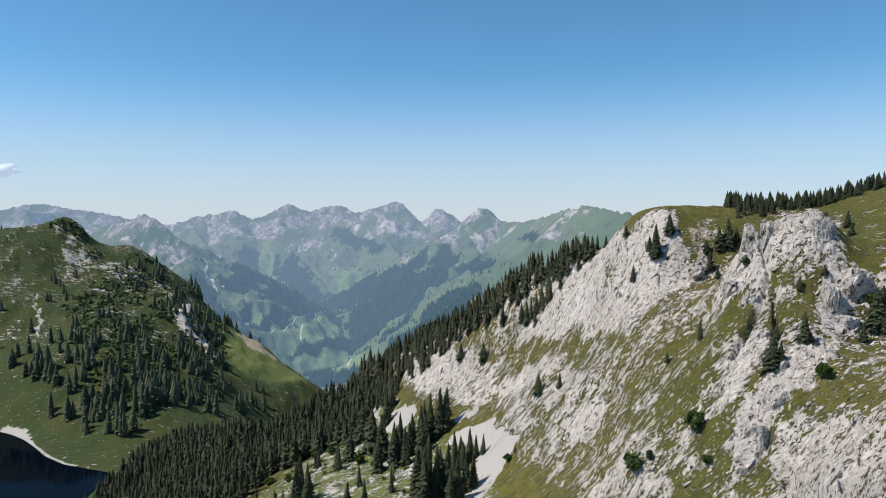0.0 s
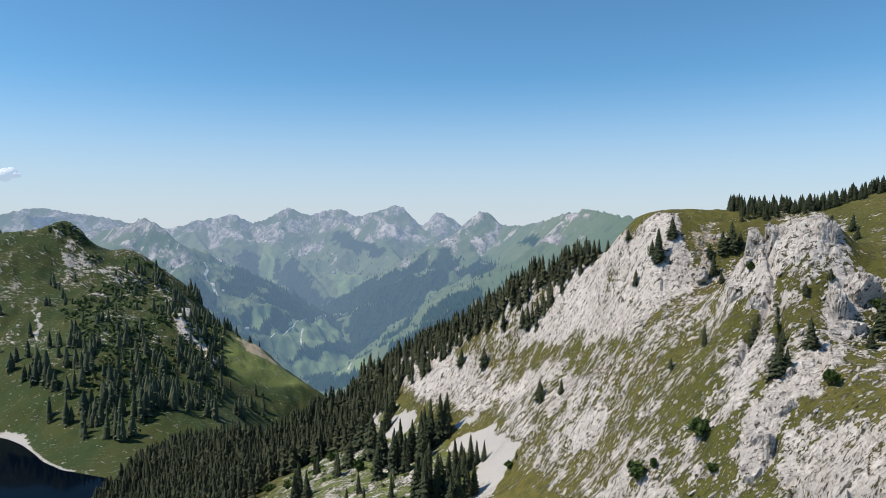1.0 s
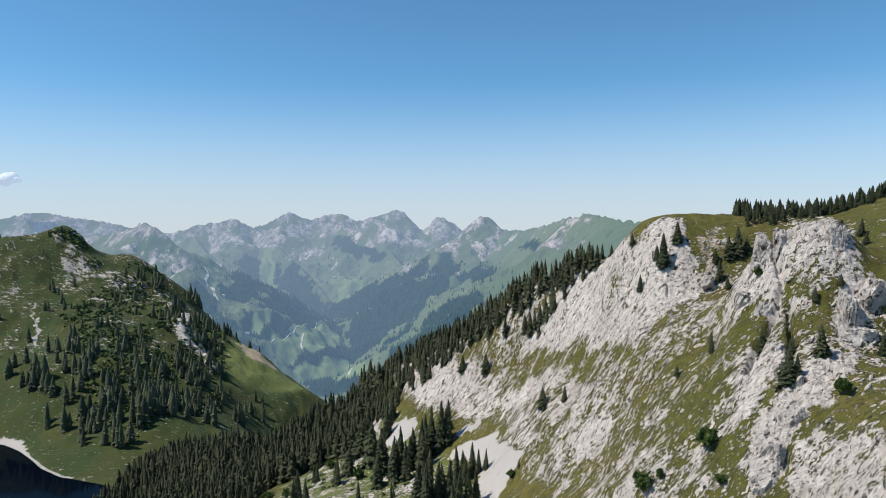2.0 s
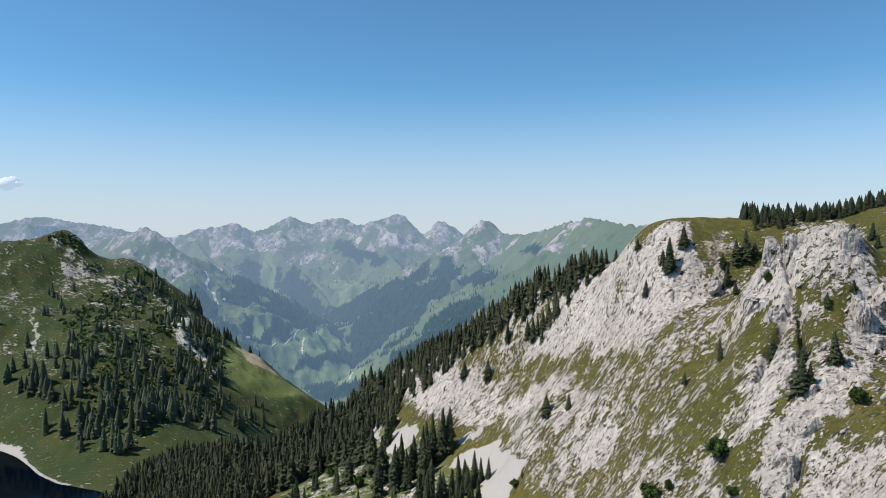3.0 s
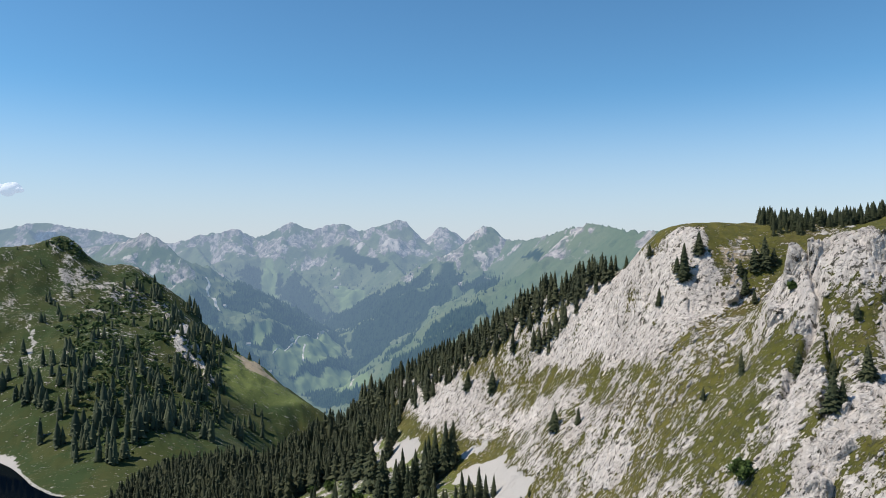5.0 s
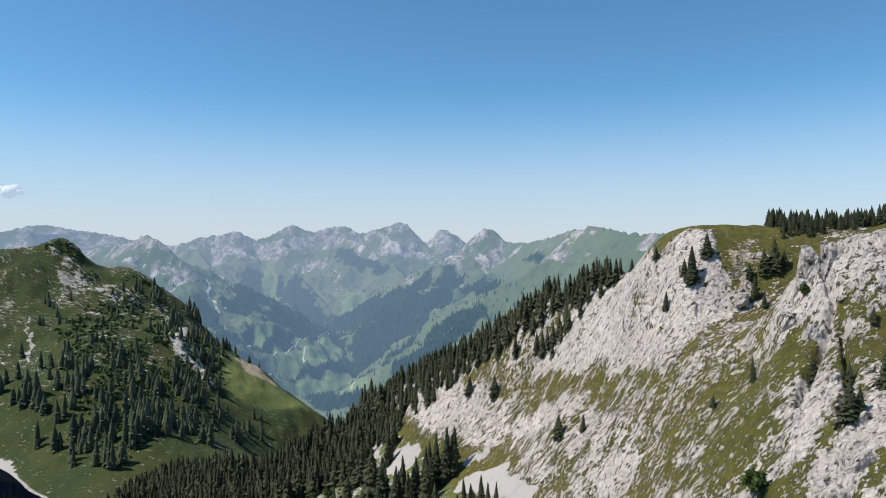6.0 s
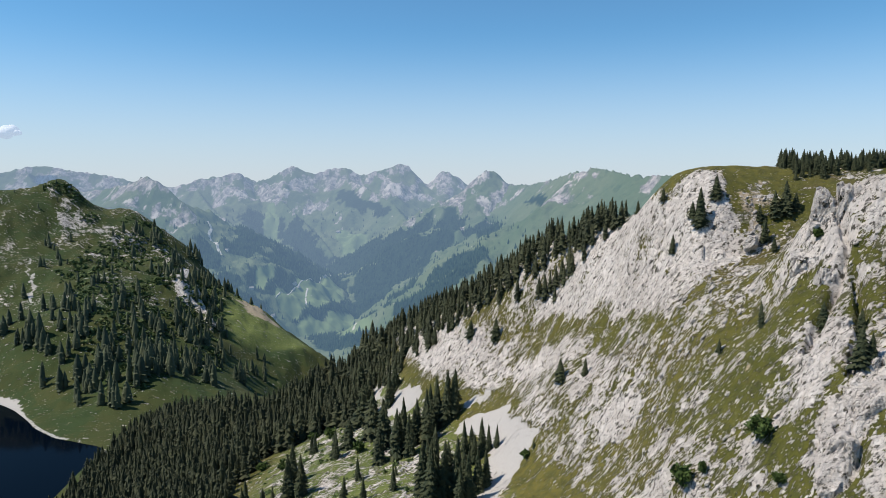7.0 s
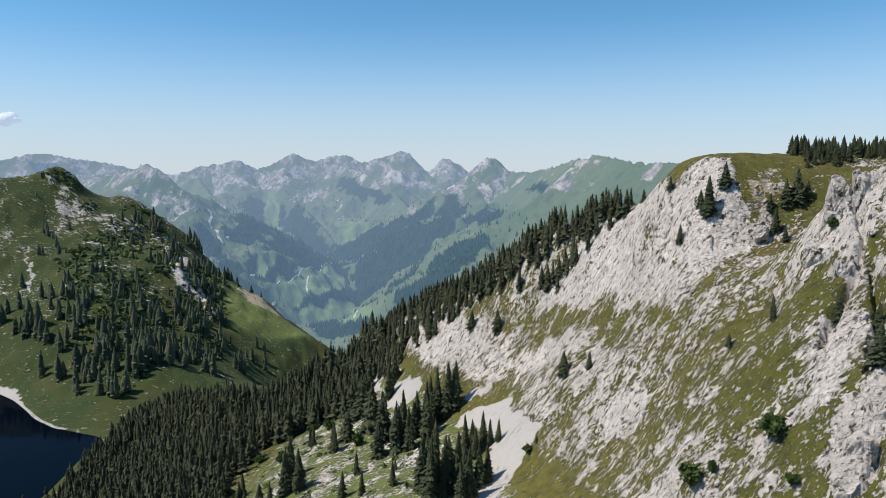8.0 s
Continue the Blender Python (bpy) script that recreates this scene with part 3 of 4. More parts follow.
    scree = np.maximum(scree, 0.8 * hill * plots(rag_x * 0.4 + x * 0.6, rag_y * 0.4 + y * 0.6, BEACH, 3.0))
    rubble = plots(edge_x, edge_y, RUBBLE, 2.5) * step(-0.5, 0.0, streak)
    dirt = np.maximum(0.75 * rubble, 0.85 * hill * plots(rag_x, rag_y, HILL_EARTH, 8.0))
    rock = np.where(scree > 0.5, rock * 0.2, rock)
    rock = np.clip(rock + 0.45 * rubble, 0, 1.3)
    # relief: ribs, slabs and open joints of the limestone, hummocks of the turf
    ribs = ridged(u / 7, v / 5, 5, 5)
    bend = 0.7 * fractal(x / 6, y / 6, 95, 3)
    level, joint = cells(u / 6.5 + bend, v / 4.4 + bend, 13)
    level_2, joint_2 = cells(u / 2.4 + bend, v / 1.8 - bend, 19)
    slabs = 2.2 * (level - 0.5) - 1.5 * step(0.10, 0.0, joint) + 0.7 * (level_2 - 0.5) - 0.35 * step(0.16, 0.0, joint_2)
    z = z + near * (step(0.3, 0.9, rock) * (0.9 * ribs - 0.4 + 0.55 * slabs) + step(0.15, 0.5, rock) * 0.6 * (level_2 - 0.4))
    z = np.where(near > 0, z - 4.0 * clefts(edge_x * 0.4 + x * 0.6, edge_y * 0.4 + y * 0.6, CLEFTS), z)
    z = z + 5 * cliff * ridged(x / 20, y / 20, 87, 4) - 17 * np.exp(-((x + 334) ** 2 + (y - 944) ** 2) / 8**2)
    z = z + 0.9 * fractal(x / 14, y / 14, 17, 6, 0.55) * step(0.5, 4, z) * (1 - 0.8 * scree)
    z = z + 16 * np.exp(-((x + 553) ** 2 + (y - 1035) ** 2) / 42**2) + 9 * np.exp(-((x + 470) ** 2 + (y - 1075) ** 2) / 25**2)
    z = z + step(500, 700, far) * (10 * fractal(x / 110, y / 110, 23, 6, 0.55) + 3.5 * ridged(x / 30, y / 30, 83, 3) + rock * 8 * ridged(x / 45, y / 45, 81, 4)) * step(1, 14, np.abs(z))
    lush = step(430, 560, far) * step(-100, -200, x)
    pasture = np.maximum(0.85 * bench * step(30, 12, x), spur)
    return z, rock, scree, dirt, lush, pasture

# ---- far ranges: crest lines x, y, z ----
FAR_RANGE = [
    [(-2771, 3700, 224), (-2572, 3800, 259), (-2452, 3900, 267), (-2357, 3950, 293), (-2290, 4000, 304), (-2194, 4000, 294), (-2124, 4050, 276), (-1920, 4100, 244), (-1777, 4150, 205), (-1630, 4200, 182), (-1540, 4230, 219), (-1479, 4250, 240), (-1369, 4280, 247), (-1272, 4300, 278), (-1183, 4350, 220), (-1108, 4400, 242)],
    [(-1108, 4400, 242), (-1027, 4430, 292), (-978, 4450, 317), (-835, 4450, 264), (-751, 4480, 300), (-700, 4500, 308), (-646, 4500, 308), (-556, 4500, 257), (-429, 4500, 293), (-357, 4500, 315), (-310, 4500, 337), (-260, 4500, 322), (-224, 4500, 272), (-152, 4500, 189), (-99, 4550, 222), (-51, 4550, 284), (-7, 4550, 284), (70, 4600, 248), (103, 4600, 185), (649, 4600, 104)],
    [(-1183, 4350, 220), (-1012, 4150, 145), (-826, 3900, 23), (-665, 3700, -88), (-552, 3550, -190)],
    [(-692, 4450, 249), (-479, 4150, 185), (-294, 3900, 85), (-185, 3600, -22)],
    [(-1495, 4200, 179), (-1326, 3900, 85), (-1080, 3600, -22), (-856, 3400, -202)]]
TWIN_PEAKS = [
    [(689, 3800, 179), (508, 3600, 183), (340, 3500, 188), (262, 3400, 210), (224, 3400, 256), (180, 3400, 270), (147, 3400, 251), (115, 3400, 207), (76, 3400, 166), (16, 3400, 104), (-65, 3390, 39), (-232, 3450, -88), (-416, 3600, -224), (-553, 3750, -308)]]
LEFT_RANGE = [
    [(-2286, 3300, 180), (-1858, 3200, 150), (-1502, 3100, 176), (-1322, 2950, 200), (-1266, 2930, 223), (-1223, 2900, 228), (-1176, 2880, 209), (-1106, 2850, 163), (-1019, 2800, 101), (-931, 2770, -5), (-861, 2740, -126), (-827, 2720, -277)]]
GREEN_HILL = [
    [(286, 3350, 201), (350, 3100, 195), (388, 2850, 212), (414, 2600, 226), (437, 2400, 243), (454, 2300, 250), (486, 2200, 240), (503, 2130, 229), (534, 2000, 218), (566, 1900, 214), (647, 1800, 221), (900, 1750, 235)]]


def far_land(x, y, lines, fall, seed, floor):
    """Height under crest lines that fall off on both sides down to a valley floor, with spurs and gullies, and the distance from the crest."""
    best, away = np.full(x.shape, -2000.0), np.full(x.shape, 1e9)
    for line in lines:
        line = np.array(line, float)
        for p, q in zip(line, line[1:]):
            d = q - p
            t = np.clip(((x - p[0]) * d[0] + (y - p[1]) * d[1]) / (d[0] ** 2 + d[1] ** 2), 0, 1)
            off = np.hypot(x - p[0] - t * d[0], y - p[1] - t * d[1])
            z = p[2] + t * d[2] - fall * off * (1.7 - 0.8 * np.minimum(off / 450, 1) ** 0.5)
            away = np.where(z > best, off, away)
            best = np.maximum(best, z)
    cut = ridged(x / 330, y / 330, seed, 5) - 0.45
    z = best + np.minimum(away * 0.45, 95) * cut + np.minimum(11 + away * 0.04, 17) * (0.2 + 0.8 * step(-310, -120, best)) * (ridged(x / 70, y / 70, seed + 9, 4) - 0.5)
    z = z + step(140, 0, away) * 15 * (ridged(x / 42, y / 42, seed + 15, 3) - 0.55)
    bottom = floor + 22 * fractal(x / 420, y / 420, seed + 2, 4)
    blend = np.clip(0.5 + (z - bottom) / 160, 0, 1)
    return bottom + (z - bottom) * blend + 80 * blend * (1 - blend), away

# oval patches of far wood and of bare stone: x, y, half length, half width, bearing
FLANK_WOOD = [(-463, 2544, 152, 42, 58), (-296, 3131, 170, 81, 70), (-248, 2952, 145, 61, 89), (-391, 3196, 132, 78, 78), (-361, 2684, 151, 99, 84), (-158, 2972, 82, 75, 112), (-166, 2870, 96, 59, 9), (-10, 3178, 156, 59, 123), (-315, 2856, 156, 88, 110), (-49, 2962, 100, 88, 112), (-139, 3196, 118, 56, 28), (-486, 3283, 126, 80, 110)]
HILL_FLANK = [(6, 2055, 46, 30, 168), (-25, 2216, 76, 58, 80), (-126, 2104, 78, 50, 82), (-60, 2083, 74, 50, 80), (63, 2139, 82, 44, 72), (42, 2265, 92, 48, 92), (123, 2987, 76, 33, 30), (144, 2699, 205, 40, 90), (322, 2664, 219, 25, 91)]
FAR_WOOD = [(-793, 2988, 253, 112, 98), (-786, 3736, 215, 73, 126), (-634, 2898, 192, 76, 86), (-1014, 3905, 181, 86, 150), (-781, 2733, 65, 37, 91), (-828, 2725, 101, 35, 91), (-665, 2522, 81, 69, 54), (-601, 2639, 97, 39, 60), (-598, 3427, 239, 25, 110), (-563, 2904, 216, 41, 86), (-743, 2430, 88, 31, 141), (-646, 2393, 63, 50, 23), (-870, 2579, 119, 36, 134), (-460, 2945, 166, 43, 95), (-302, 2184, 111, 47, 119), (-406, 2316, 149, 56, 105), (-399, 2543, 56, 22, 92), (-572, 4127, 200, 53, 121), (-415, 3967, 158, 32, 134)]
FAR_OPEN = [(-972, 3867, 261, 41, 104), (-564, 2518, 74, 59, 93), (-474, 2770, 119, 58, 86), (-521, 2626, 80, 65, 97), (-475, 2451, 76, 41, 48), (-304, 2276, 96, 28, 126), (-397, 2526, 97, 50, 65), (-668, 2562, 73, 27, 86), (-490, 3673, 122, 66, 96), (-558, 3777, 97, 48, 100)]
HILL_BARE = [(456, 2176, 62, 29, 103), (464, 2066, 59, 30, 94), (473, 1961, 69, 24, 99), (241, 3116, 104, 35, 86), (315, 2219, 75, 18, 77), (413, 2345, 134, 24, 94)]
FAR_BARE = [(-370, 4262, 62, 56, 118), (-402, 4037, 54, 17, 132), (-218, 4411, 69, 44, 72), (-275, 4446, 60, 42, 89), (-9, 4479, 90, 62, 25), (145, 3325, 63, 35, 110), (60, 3310, 30, 20, 89), (-51, 3242, 67, 28, 87), (-945, 4037, 74, 20, 130), (-1030, 4139, 91, 22, 128), (-1125, 4259, 102, 21, 126), (-990, 2867, 53, 20, 108), (-1358, 3922, 56, 19, 124), (-2226, 3894, 111, 38, 28), (-1161, 2825, 37, 24, 64)]


# ---- ground: one sheet, finest where it is near and in view ----
def sheet(name, rings, turns, heights, closed=False, smooth=True):
    """A mesh over rings (metres) and turns (radians from +y, clockwise) round the origin, with its attributes."""
    r, a = np.meshgrid(rings, turns, indexing="ij")
    x, y = r * np.sin(a), r * np.cos(a)
    z, marks = heights(x, y)
    rows, cols = x.shape
    me = bpy.data.meshes.new(name)
    me.vertices.add(rows * cols)
    me.vertices.foreach_set("co", np.stack([x, y, z], -1).ravel().astype(np.float32))
    k = np.arange(rows * cols).reshape(rows, cols)
    nxt = np.roll(k, -1, 1) if closed else k[:, 1:]
    cur = k if closed else k[:, :-1]
    quads = np.stack([cur[:-1], cur[1:], nxt[1:], nxt[:-1]], -1).reshape(-1, 4)[:, ::-1]
    me.loops.add(quads.size)
    me.loops.foreach_set("vertex_index", quads.ravel().astype(np.int32))
    me.polygons.add(len(quads))
    me.polygons.foreach_set("loop_start", np.arange(0, quads.size, 4, dtype=np.int32))
    me.polygons.foreach_set("use_smooth", np.full(len(quads), smooth))
    for key, value in marks.items():
        me.attributes.new(key, "FLOAT", "POINT").data.foreach_set("value", value.ravel().astype(np.float32))
    me.update(calc_edges=True)
    return new(name, me)


def ground_heights(x, y):
    z, rock, scree, dirt, lush, pasture = land(x, y)
    r = np.hypot(x, y)
    z = z + (-440 - z) * step(1250, 1650, r)
    return z, {"rock": rock, "scree": scree, "dirt": dirt, "lush": lush, "pasture": pasture}


near_turns = np.radians(np.concatenate([np.linspace(-40, -6, 300)[:-1], np.linspace(-6, 36, 520), np.linspace(36, 40, 12)[1:]]))
wide_turns = np.radians(np.linspace(40, 320, 70)[1:-1])
rings = np.concatenate([np.linspace(1, 120, 10)[:-1], np.geomspace(120, 400, 680)[:-1], np.geomspace(400, 1400, 200), np.linspace(1450, 6500, 20)])
ground = sheet("ground", rings, np.concatenate([near_turns, wide_turns]), ground_heights, closed=True)
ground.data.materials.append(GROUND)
tagged(ground, "steep alpine slopes of green grass and pale limestone", "ground", kind="structure")

me = bpy.data.meshes.new("lake")
me.from_pydata([(-900, -300, 0), (-170, -300, 0), (-170, 250, 0), (-205, 420, 0), (-225, 560, 0), (-350, 690, 0), (-900, 690, 0)], [], [tuple(range(7))])
lake = tagged(new("water", me), "still dark blue mountain lake below the slopes", "water", kind="structure")
me.materials.append(WATER)

def quick_mesh(name, verts, tris, mat):
    """A large mesh of triangles from arrays."""
    me = bpy.data.meshes.new(name)
    me.vertices.add(len(verts))
    me.vertices.foreach_set("co", np.asarray(verts, np.float32).ravel())
    me.loops.add(tris.size)
    me.loops.foreach_set("vertex_index", tris.ravel().astype(np.int32))
    me.polygons.add(len(tris))
    me.polygons.foreach_set("loop_start", np.arange(0, tris.size, 3, dtype=np.int32))
    me.materials.append(mat)
    me.update(calc_edges=True)
    return new(name, me)


# ---- far ranges ----

FAR_SHAPES = []


def range_of(name, lines, fall, seed, floor, span, reach, label, fine=(190, 420), bare=(-60, 210)):
    """A far mountain range under its crest lines."""
    def heights(x, y):
        z, away = far_land(x, y, lines, fall, seed, floor)
        wx, wy = x + 34 * fractal(x / 70, y / 70, seed + 1, 4), y + 34 * fractal(x / 70, y / 70, seed + 4, 4)
        gullies = ridged(x / 60, y / 160, seed + 6, 4)
        rock = 0.88 * step(0.32, 0.74, 0.55 * step(*bare, z) + 0.8 * fractal(x / 140, y / 140, seed + 3, 5) + 0.5 * (gullies - 0.4) * step(-150, 0, z))
        scars = spots(wx * 0.3 + x * 0.7, wy * 0.3 + y * 0.7, FAR_BARE)
        scars = np.maximum(scars, 0.36 * spots(wx, wy, HILL_BARE))
        clear = step(0.15, 0.5, spots(wx * 0.6 + x * 0.4, wy * 0.6 + y * 0.4, FAR_OPEN))
        wood = spots(wx, wy, FAR_WOOD + FLANK_WOOD + HILL_FLANK) + 0.6 * step(0.12, 0.32, fractal(x / 190, y / 190, seed + 5, 5)) * step(20, -120, z) * step(-308, -285, z)
        wood = step(0.42, 0.52, wood - 1.6 * clear + 0.55 * fractal(x / 38, y / 38, seed + 7, 4))
        return z, {"rock": rock * (1 - wood) * (1 - clear), "bare": scars, "wood": wood * (1 - scars), "meadow": clear}

    FAR_SHAPES.append((heights, reach, span))
    ob = sheet(name, np.linspace(*reach, fine[0]), np.radians(np.linspace(*span, fine[1])), heights)
    ob.data.materials.append(distant(name))
    return tagged(ob, label, "mountain", kind="structure")


far_range = range_of("backdrop_far_range", FAR_RANGE, 0.75, 31, -322, (-41, 40), (3240, 4890), "pale rocky mountain chain with blue summer haze painted in", (190, 520))
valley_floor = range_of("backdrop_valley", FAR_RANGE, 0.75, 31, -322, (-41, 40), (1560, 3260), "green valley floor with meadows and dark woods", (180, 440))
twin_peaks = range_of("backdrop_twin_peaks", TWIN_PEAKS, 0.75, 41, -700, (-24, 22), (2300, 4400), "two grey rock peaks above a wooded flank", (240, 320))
left_range = range_of("backdrop_left_range", LEFT_RANGE, 0.70, 51, -700, (-41, 2), (1900, 3900), "rocky grey mountain shoulder with blue haze painted in", (220, 320))
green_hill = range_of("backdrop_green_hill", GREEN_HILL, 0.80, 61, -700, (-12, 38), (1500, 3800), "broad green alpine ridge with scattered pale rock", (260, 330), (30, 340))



def far_woods():
    """Distant spruces, each a small cone, where the far ranges are wooded."""
    r = np.random.RandomState(77)
    places = []
    for heights, reach, span in FAR_SHAPES:
        n = 42000
        a = np.radians(r.uniform(max(span[0], -34), min(span[1], 18), n))
        d = np.sqrt(r.uniform(max(reach[0], 1700) ** 2, min(reach[1], 4200) ** 2, n))
        x, y = d * np.sin(a), d * np.cos(a)
        z, marks = heights(x, y)
        keep = ((marks["wood"] > 0.5) | (r.uniform(0, 1, n) < 0.04 * (1 - marks["meadow"]))) & (z < 60)
        x, y, z = x[keep], y[keep], z[keep]
        keep = z > np.max([shape[0](x, y)[0] for shape in FAR_SHAPES], axis=0) - 1
        places.append(np.stack([x[keep], y[keep], z[keep]], -1))
    at = np.concatenate(places)
    n = len(at)
    h = r.uniform(8, 17, n)
    w, turn = h * r.uniform(0.2, 0.32, n), r.uniform(0, math.tau, n)
    ring = [at + np.stack([w * np.cos(turn + k * math.tau / 5), w * np.sin(turn + k * math.tau / 5), np.full(n, -2.0)], -1) for k in range(5)]
    verts = np.stack(ring + [at + np.stack([0 * h, 0 * h, h], -1)], 1).reshape(-1, 3)
    tris = np.concatenate([6 * np.arange(n)[:, None] + (k, (k + 1) % 5, 5) for k in range(5)])
    return tagged(quick_mesh("distant_woods", verts, tris, WOODS), "dark blue-green woods on the far mountainsides with painted haze", "forest", kind="stuff")


far_woods()

# ---- things: shared helpers ----
def part(name, verts, faces, mat, parent=None, label="", smooth=False):
    me = bpy.data.meshes.new(name)
    me.from_pydata([tuple(v) for v in verts], [], faces)
    me.materials.append(mat)
    if smooth:
        me.polygons.foreach_set("use_smooth", np.ones(len(faces), dtype=bool))
    ob = new(name, me)
    ob.parent = parent
    if label:
        ob["label"] = label
    return ob


def triangles(faces):
    return np.array([(f[0], f[k], f[k + 1]) for f in faces for k in range(1, len(f) - 1)])


def spruce_shape(rng, whorls, arms, girth=0.15, core=1.0):
    """Crown of a spruce a metre tall: whorls of folded, drooping boughs round a dark core. Returns vertices and faces."""
    verts, faces = [], []
    n = 6
    lean = rng.uniform(-0.02, 0.02, 2)
    for z, r in ((0.04, 0.42 * core * girth), (0.3, 0.46 * core * girth), (0.68, 0.26 * core * girth), (0.99, 0.004)):
        verts += [(lean[0] * z + r * rng.uniform(0.8, 1.2) * math.cos(math.tau * i / n), lean[1] * z + r * rng.uniform(0.8, 1.2) * math.sin(math.tau * i / n), z) for i in range(n)]
    faces += [(k * n + i, k * n + (i + 1) % n, (k + 1) * n + (i + 1) % n, (k + 1) * n + i) for k in range(3) for i in range(n)]
    lumps = rng.uniform(0, math.tau, 3)
    for k in range(whorls):
        f = min(max((k + rng.uniform(-0.3, 0.3)) / whorls, 0), 0.985)
        reach = girth * (1 - f) ** 0.78 * (0.72 + 5 * f if f < 0.06 else 1.0) + 0.006
        count = max(4, int(round(arms * (1 - 0.5 * f))))
        turn = rng.uniform(0, math.tau)
        for i in range(count):
            a = turn + math.tau * (i + rng.uniform(-0.35, 0.35)) / count
            root = min(0.07 + 0.91 * f + rng.uniform(-2.2, 2.2) * 0.9 / whorls, 0.975)
            r = reach * rng.uniform(0.62, 1.22) * (1 + 0.16 * math.sin(2 * a + lumps[0] + 9 * f) + 0.10 * math.sin(3 * a + lumps[1]))
            drop = r * rng.uniform(0.30, 0.85)
            c, s = math.cos(a), math.sin(a)
            wide = r * rng.uniform(0.16, 0.32) + 0.006
            at = len(verts)
            mid, low = 0.62 * r, root - 0.62 * drop - 0.35 * wide
            x, y = lean[0] * root, lean[1] * root
            verts += [(x, y, min(root + 0.045, 1.0)), (x + mid * c - wide * s, y + mid * s + wide * c, low), (x + r * c, y + r * s, root - drop), (x + mid * c + wide * s, y + mid * s - wide * c, low)]
            faces += [(at, at + 1, at + 2), (at, at + 2, at + 3)]
    return verts, faces


def spruce(seed, girth):
    """One spruce a metre tall: trunk and crown under an Empty at its foot."""
    rng = np.random.RandomState(seed)
    tree = new("spruce_tree")
    n, verts = 6, []
    for z, r in ((-0.06, 0.022), (0.05, 0.017), (0.5, 0.010), (0.97, 0.002)):
        verts += [(r * math.cos(math.tau * i / n), r * math.sin(math.tau * i / n), z) for i in range(n)]
    faces = [(k * n + i, k * n + (i + 1) % n, (k + 1) * n + (i + 1) % n, (k + 1) * n + i) for k in range(3) for i in range(n)]
    part("trunk", verts, faces, BARK, tree)
    part("crown", *spruce_shape(rng, 36, 11, girth, 1.15), SPRUCE, tree)
    return tree


# trees that stand apart: x, y, height
FACE_TREES = [(72.2, 196.4, 6.3), (65.4, 242.3, 5.8), (72.1, 238.8, 11.9), (77.9, 241.7, 7.0), (71.1, 242.0, 5.0), (63.2, 272.8, 4.8), (66.1, 254.5, 4.1), (81.3, 186.5, 6.3),
              (85.1, 178.8, 6.5), (88.6, 171.6, 7.6), (79.0, 168.5, 8.2), (81.0, 168.0, 5.4), (93.4, 184.1, 3.8), (100.3, 184.8, 3.0), (95.9, 236.3, 9.9), (92.9, 236.7, 7.6),
              (98.6, 236.5, 5.3), (87.8, 231.5, 6.7), (109.4, 177.0, 10.3), (104.0, 173.4, 5.0), (111.6, 177.8, 7.9), (129, 225, 5.5), (126, 217, 4.0), (122, 212, 3.0),
              (64.4, 201.5, 3.3), (34.0, 250.3, 7.3), (40.7, 244.7, 5.5), (17.8, 311.4, 9.0), (8.3, 322.1, 7.8), (89.1, 228.2, 4.0), (110.1, 174.9, 5.6), (88.5, 236.5, 4.6)]
SCREE_TREES = [(-18.7, 251.1, 8.2), (-28.6, 252.2, 8.9), (-35.5, 256.0, 9.1), (-32.5, 270.8, 8.7), (-58.4, 275.5, 17.8), (-53.3, 275.1, 15.8), (-59.5, 289.0, 16.7), (-78.3, 291.7, 9.5),
               (-45.7, 301.1, 12.0), (-57.9, 324.2, 9.5), (-6.7, 237.1, 19.9), (-2.6, 239.4, 18.4), (1.6, 240.2, 18.5), (4.8, 233.7, 16.3), (8.3, 239.1, 13.3), (-5.4, 252.3, 19.6),
               (4.6, 262.3, 13.9), (10.1, 260.2, 12.8), (12.4, 259.4, 9.1), (-5.2, 296.4, 20.2), (-2.0, 295.4, 21.2), (1.1, 295.7, 19.1), (-9.4, 293.1, 18.9), (-12.4, 290.6, 17.7),
               (-20.1, 281.4, 19.1), (-17.6, 289.8, 19.8), (-15.0, 280.5, 16.1)]
BENCH_TREES = [(-27.1, 340.2, 13.7), (-25.4, 351.0, 12.8), (-37.8, 345.9, 17.7), (-39.5, 339.2, 19.9), (-31.6, 312.4, 20.4), (-25.3, 294.4, 20.1), (-26.2, 281.6, 14.1),
               (-41.3, 308.7, 13.4), (-18.8, 264.6, 3.8), (24.9, 240.7, 2.3), (-44.9, 382.2, 19.8), (-9.0, 244.0, 17.0), (-1.0, 246.5, 15.0), (-8.5, 287.0, 15.0)]

# woods: x, y, half length, half width, bearing
DENSE_WOOD = [(-120, 335, 62, 34, 95), (-165, 420, 95, 52, 120), (-105, 430, 75, 38, 118), (-185, 500, 60, 40, 135), (-150, 260, 60, 50, 90), (-130, 510, 70, 34, 120), (-68, 395, 40, 22, 120), (-52, 380, 30, 15, 110), (-200, 350, 40, 60, 90), (-90, 455, 60, 16, 165), (-48, 420, 30, 12, 110), (-66, 300, 18, 8, 100), (-92, 285, 30, 20, 90)]
CLEARINGS = [(-60, 351, 14, 6, 110), (-80, 330, 30, 9, 100), (-76, 302, 20, 12, 100), (-30, 262, 40, 22, 110), (-48, 318, 16, 10, 110), (-262, 570, 22, 9, 30)]


def ground_at(x, y):
    return land(np.array(x, float), np.array(y, float))[0]


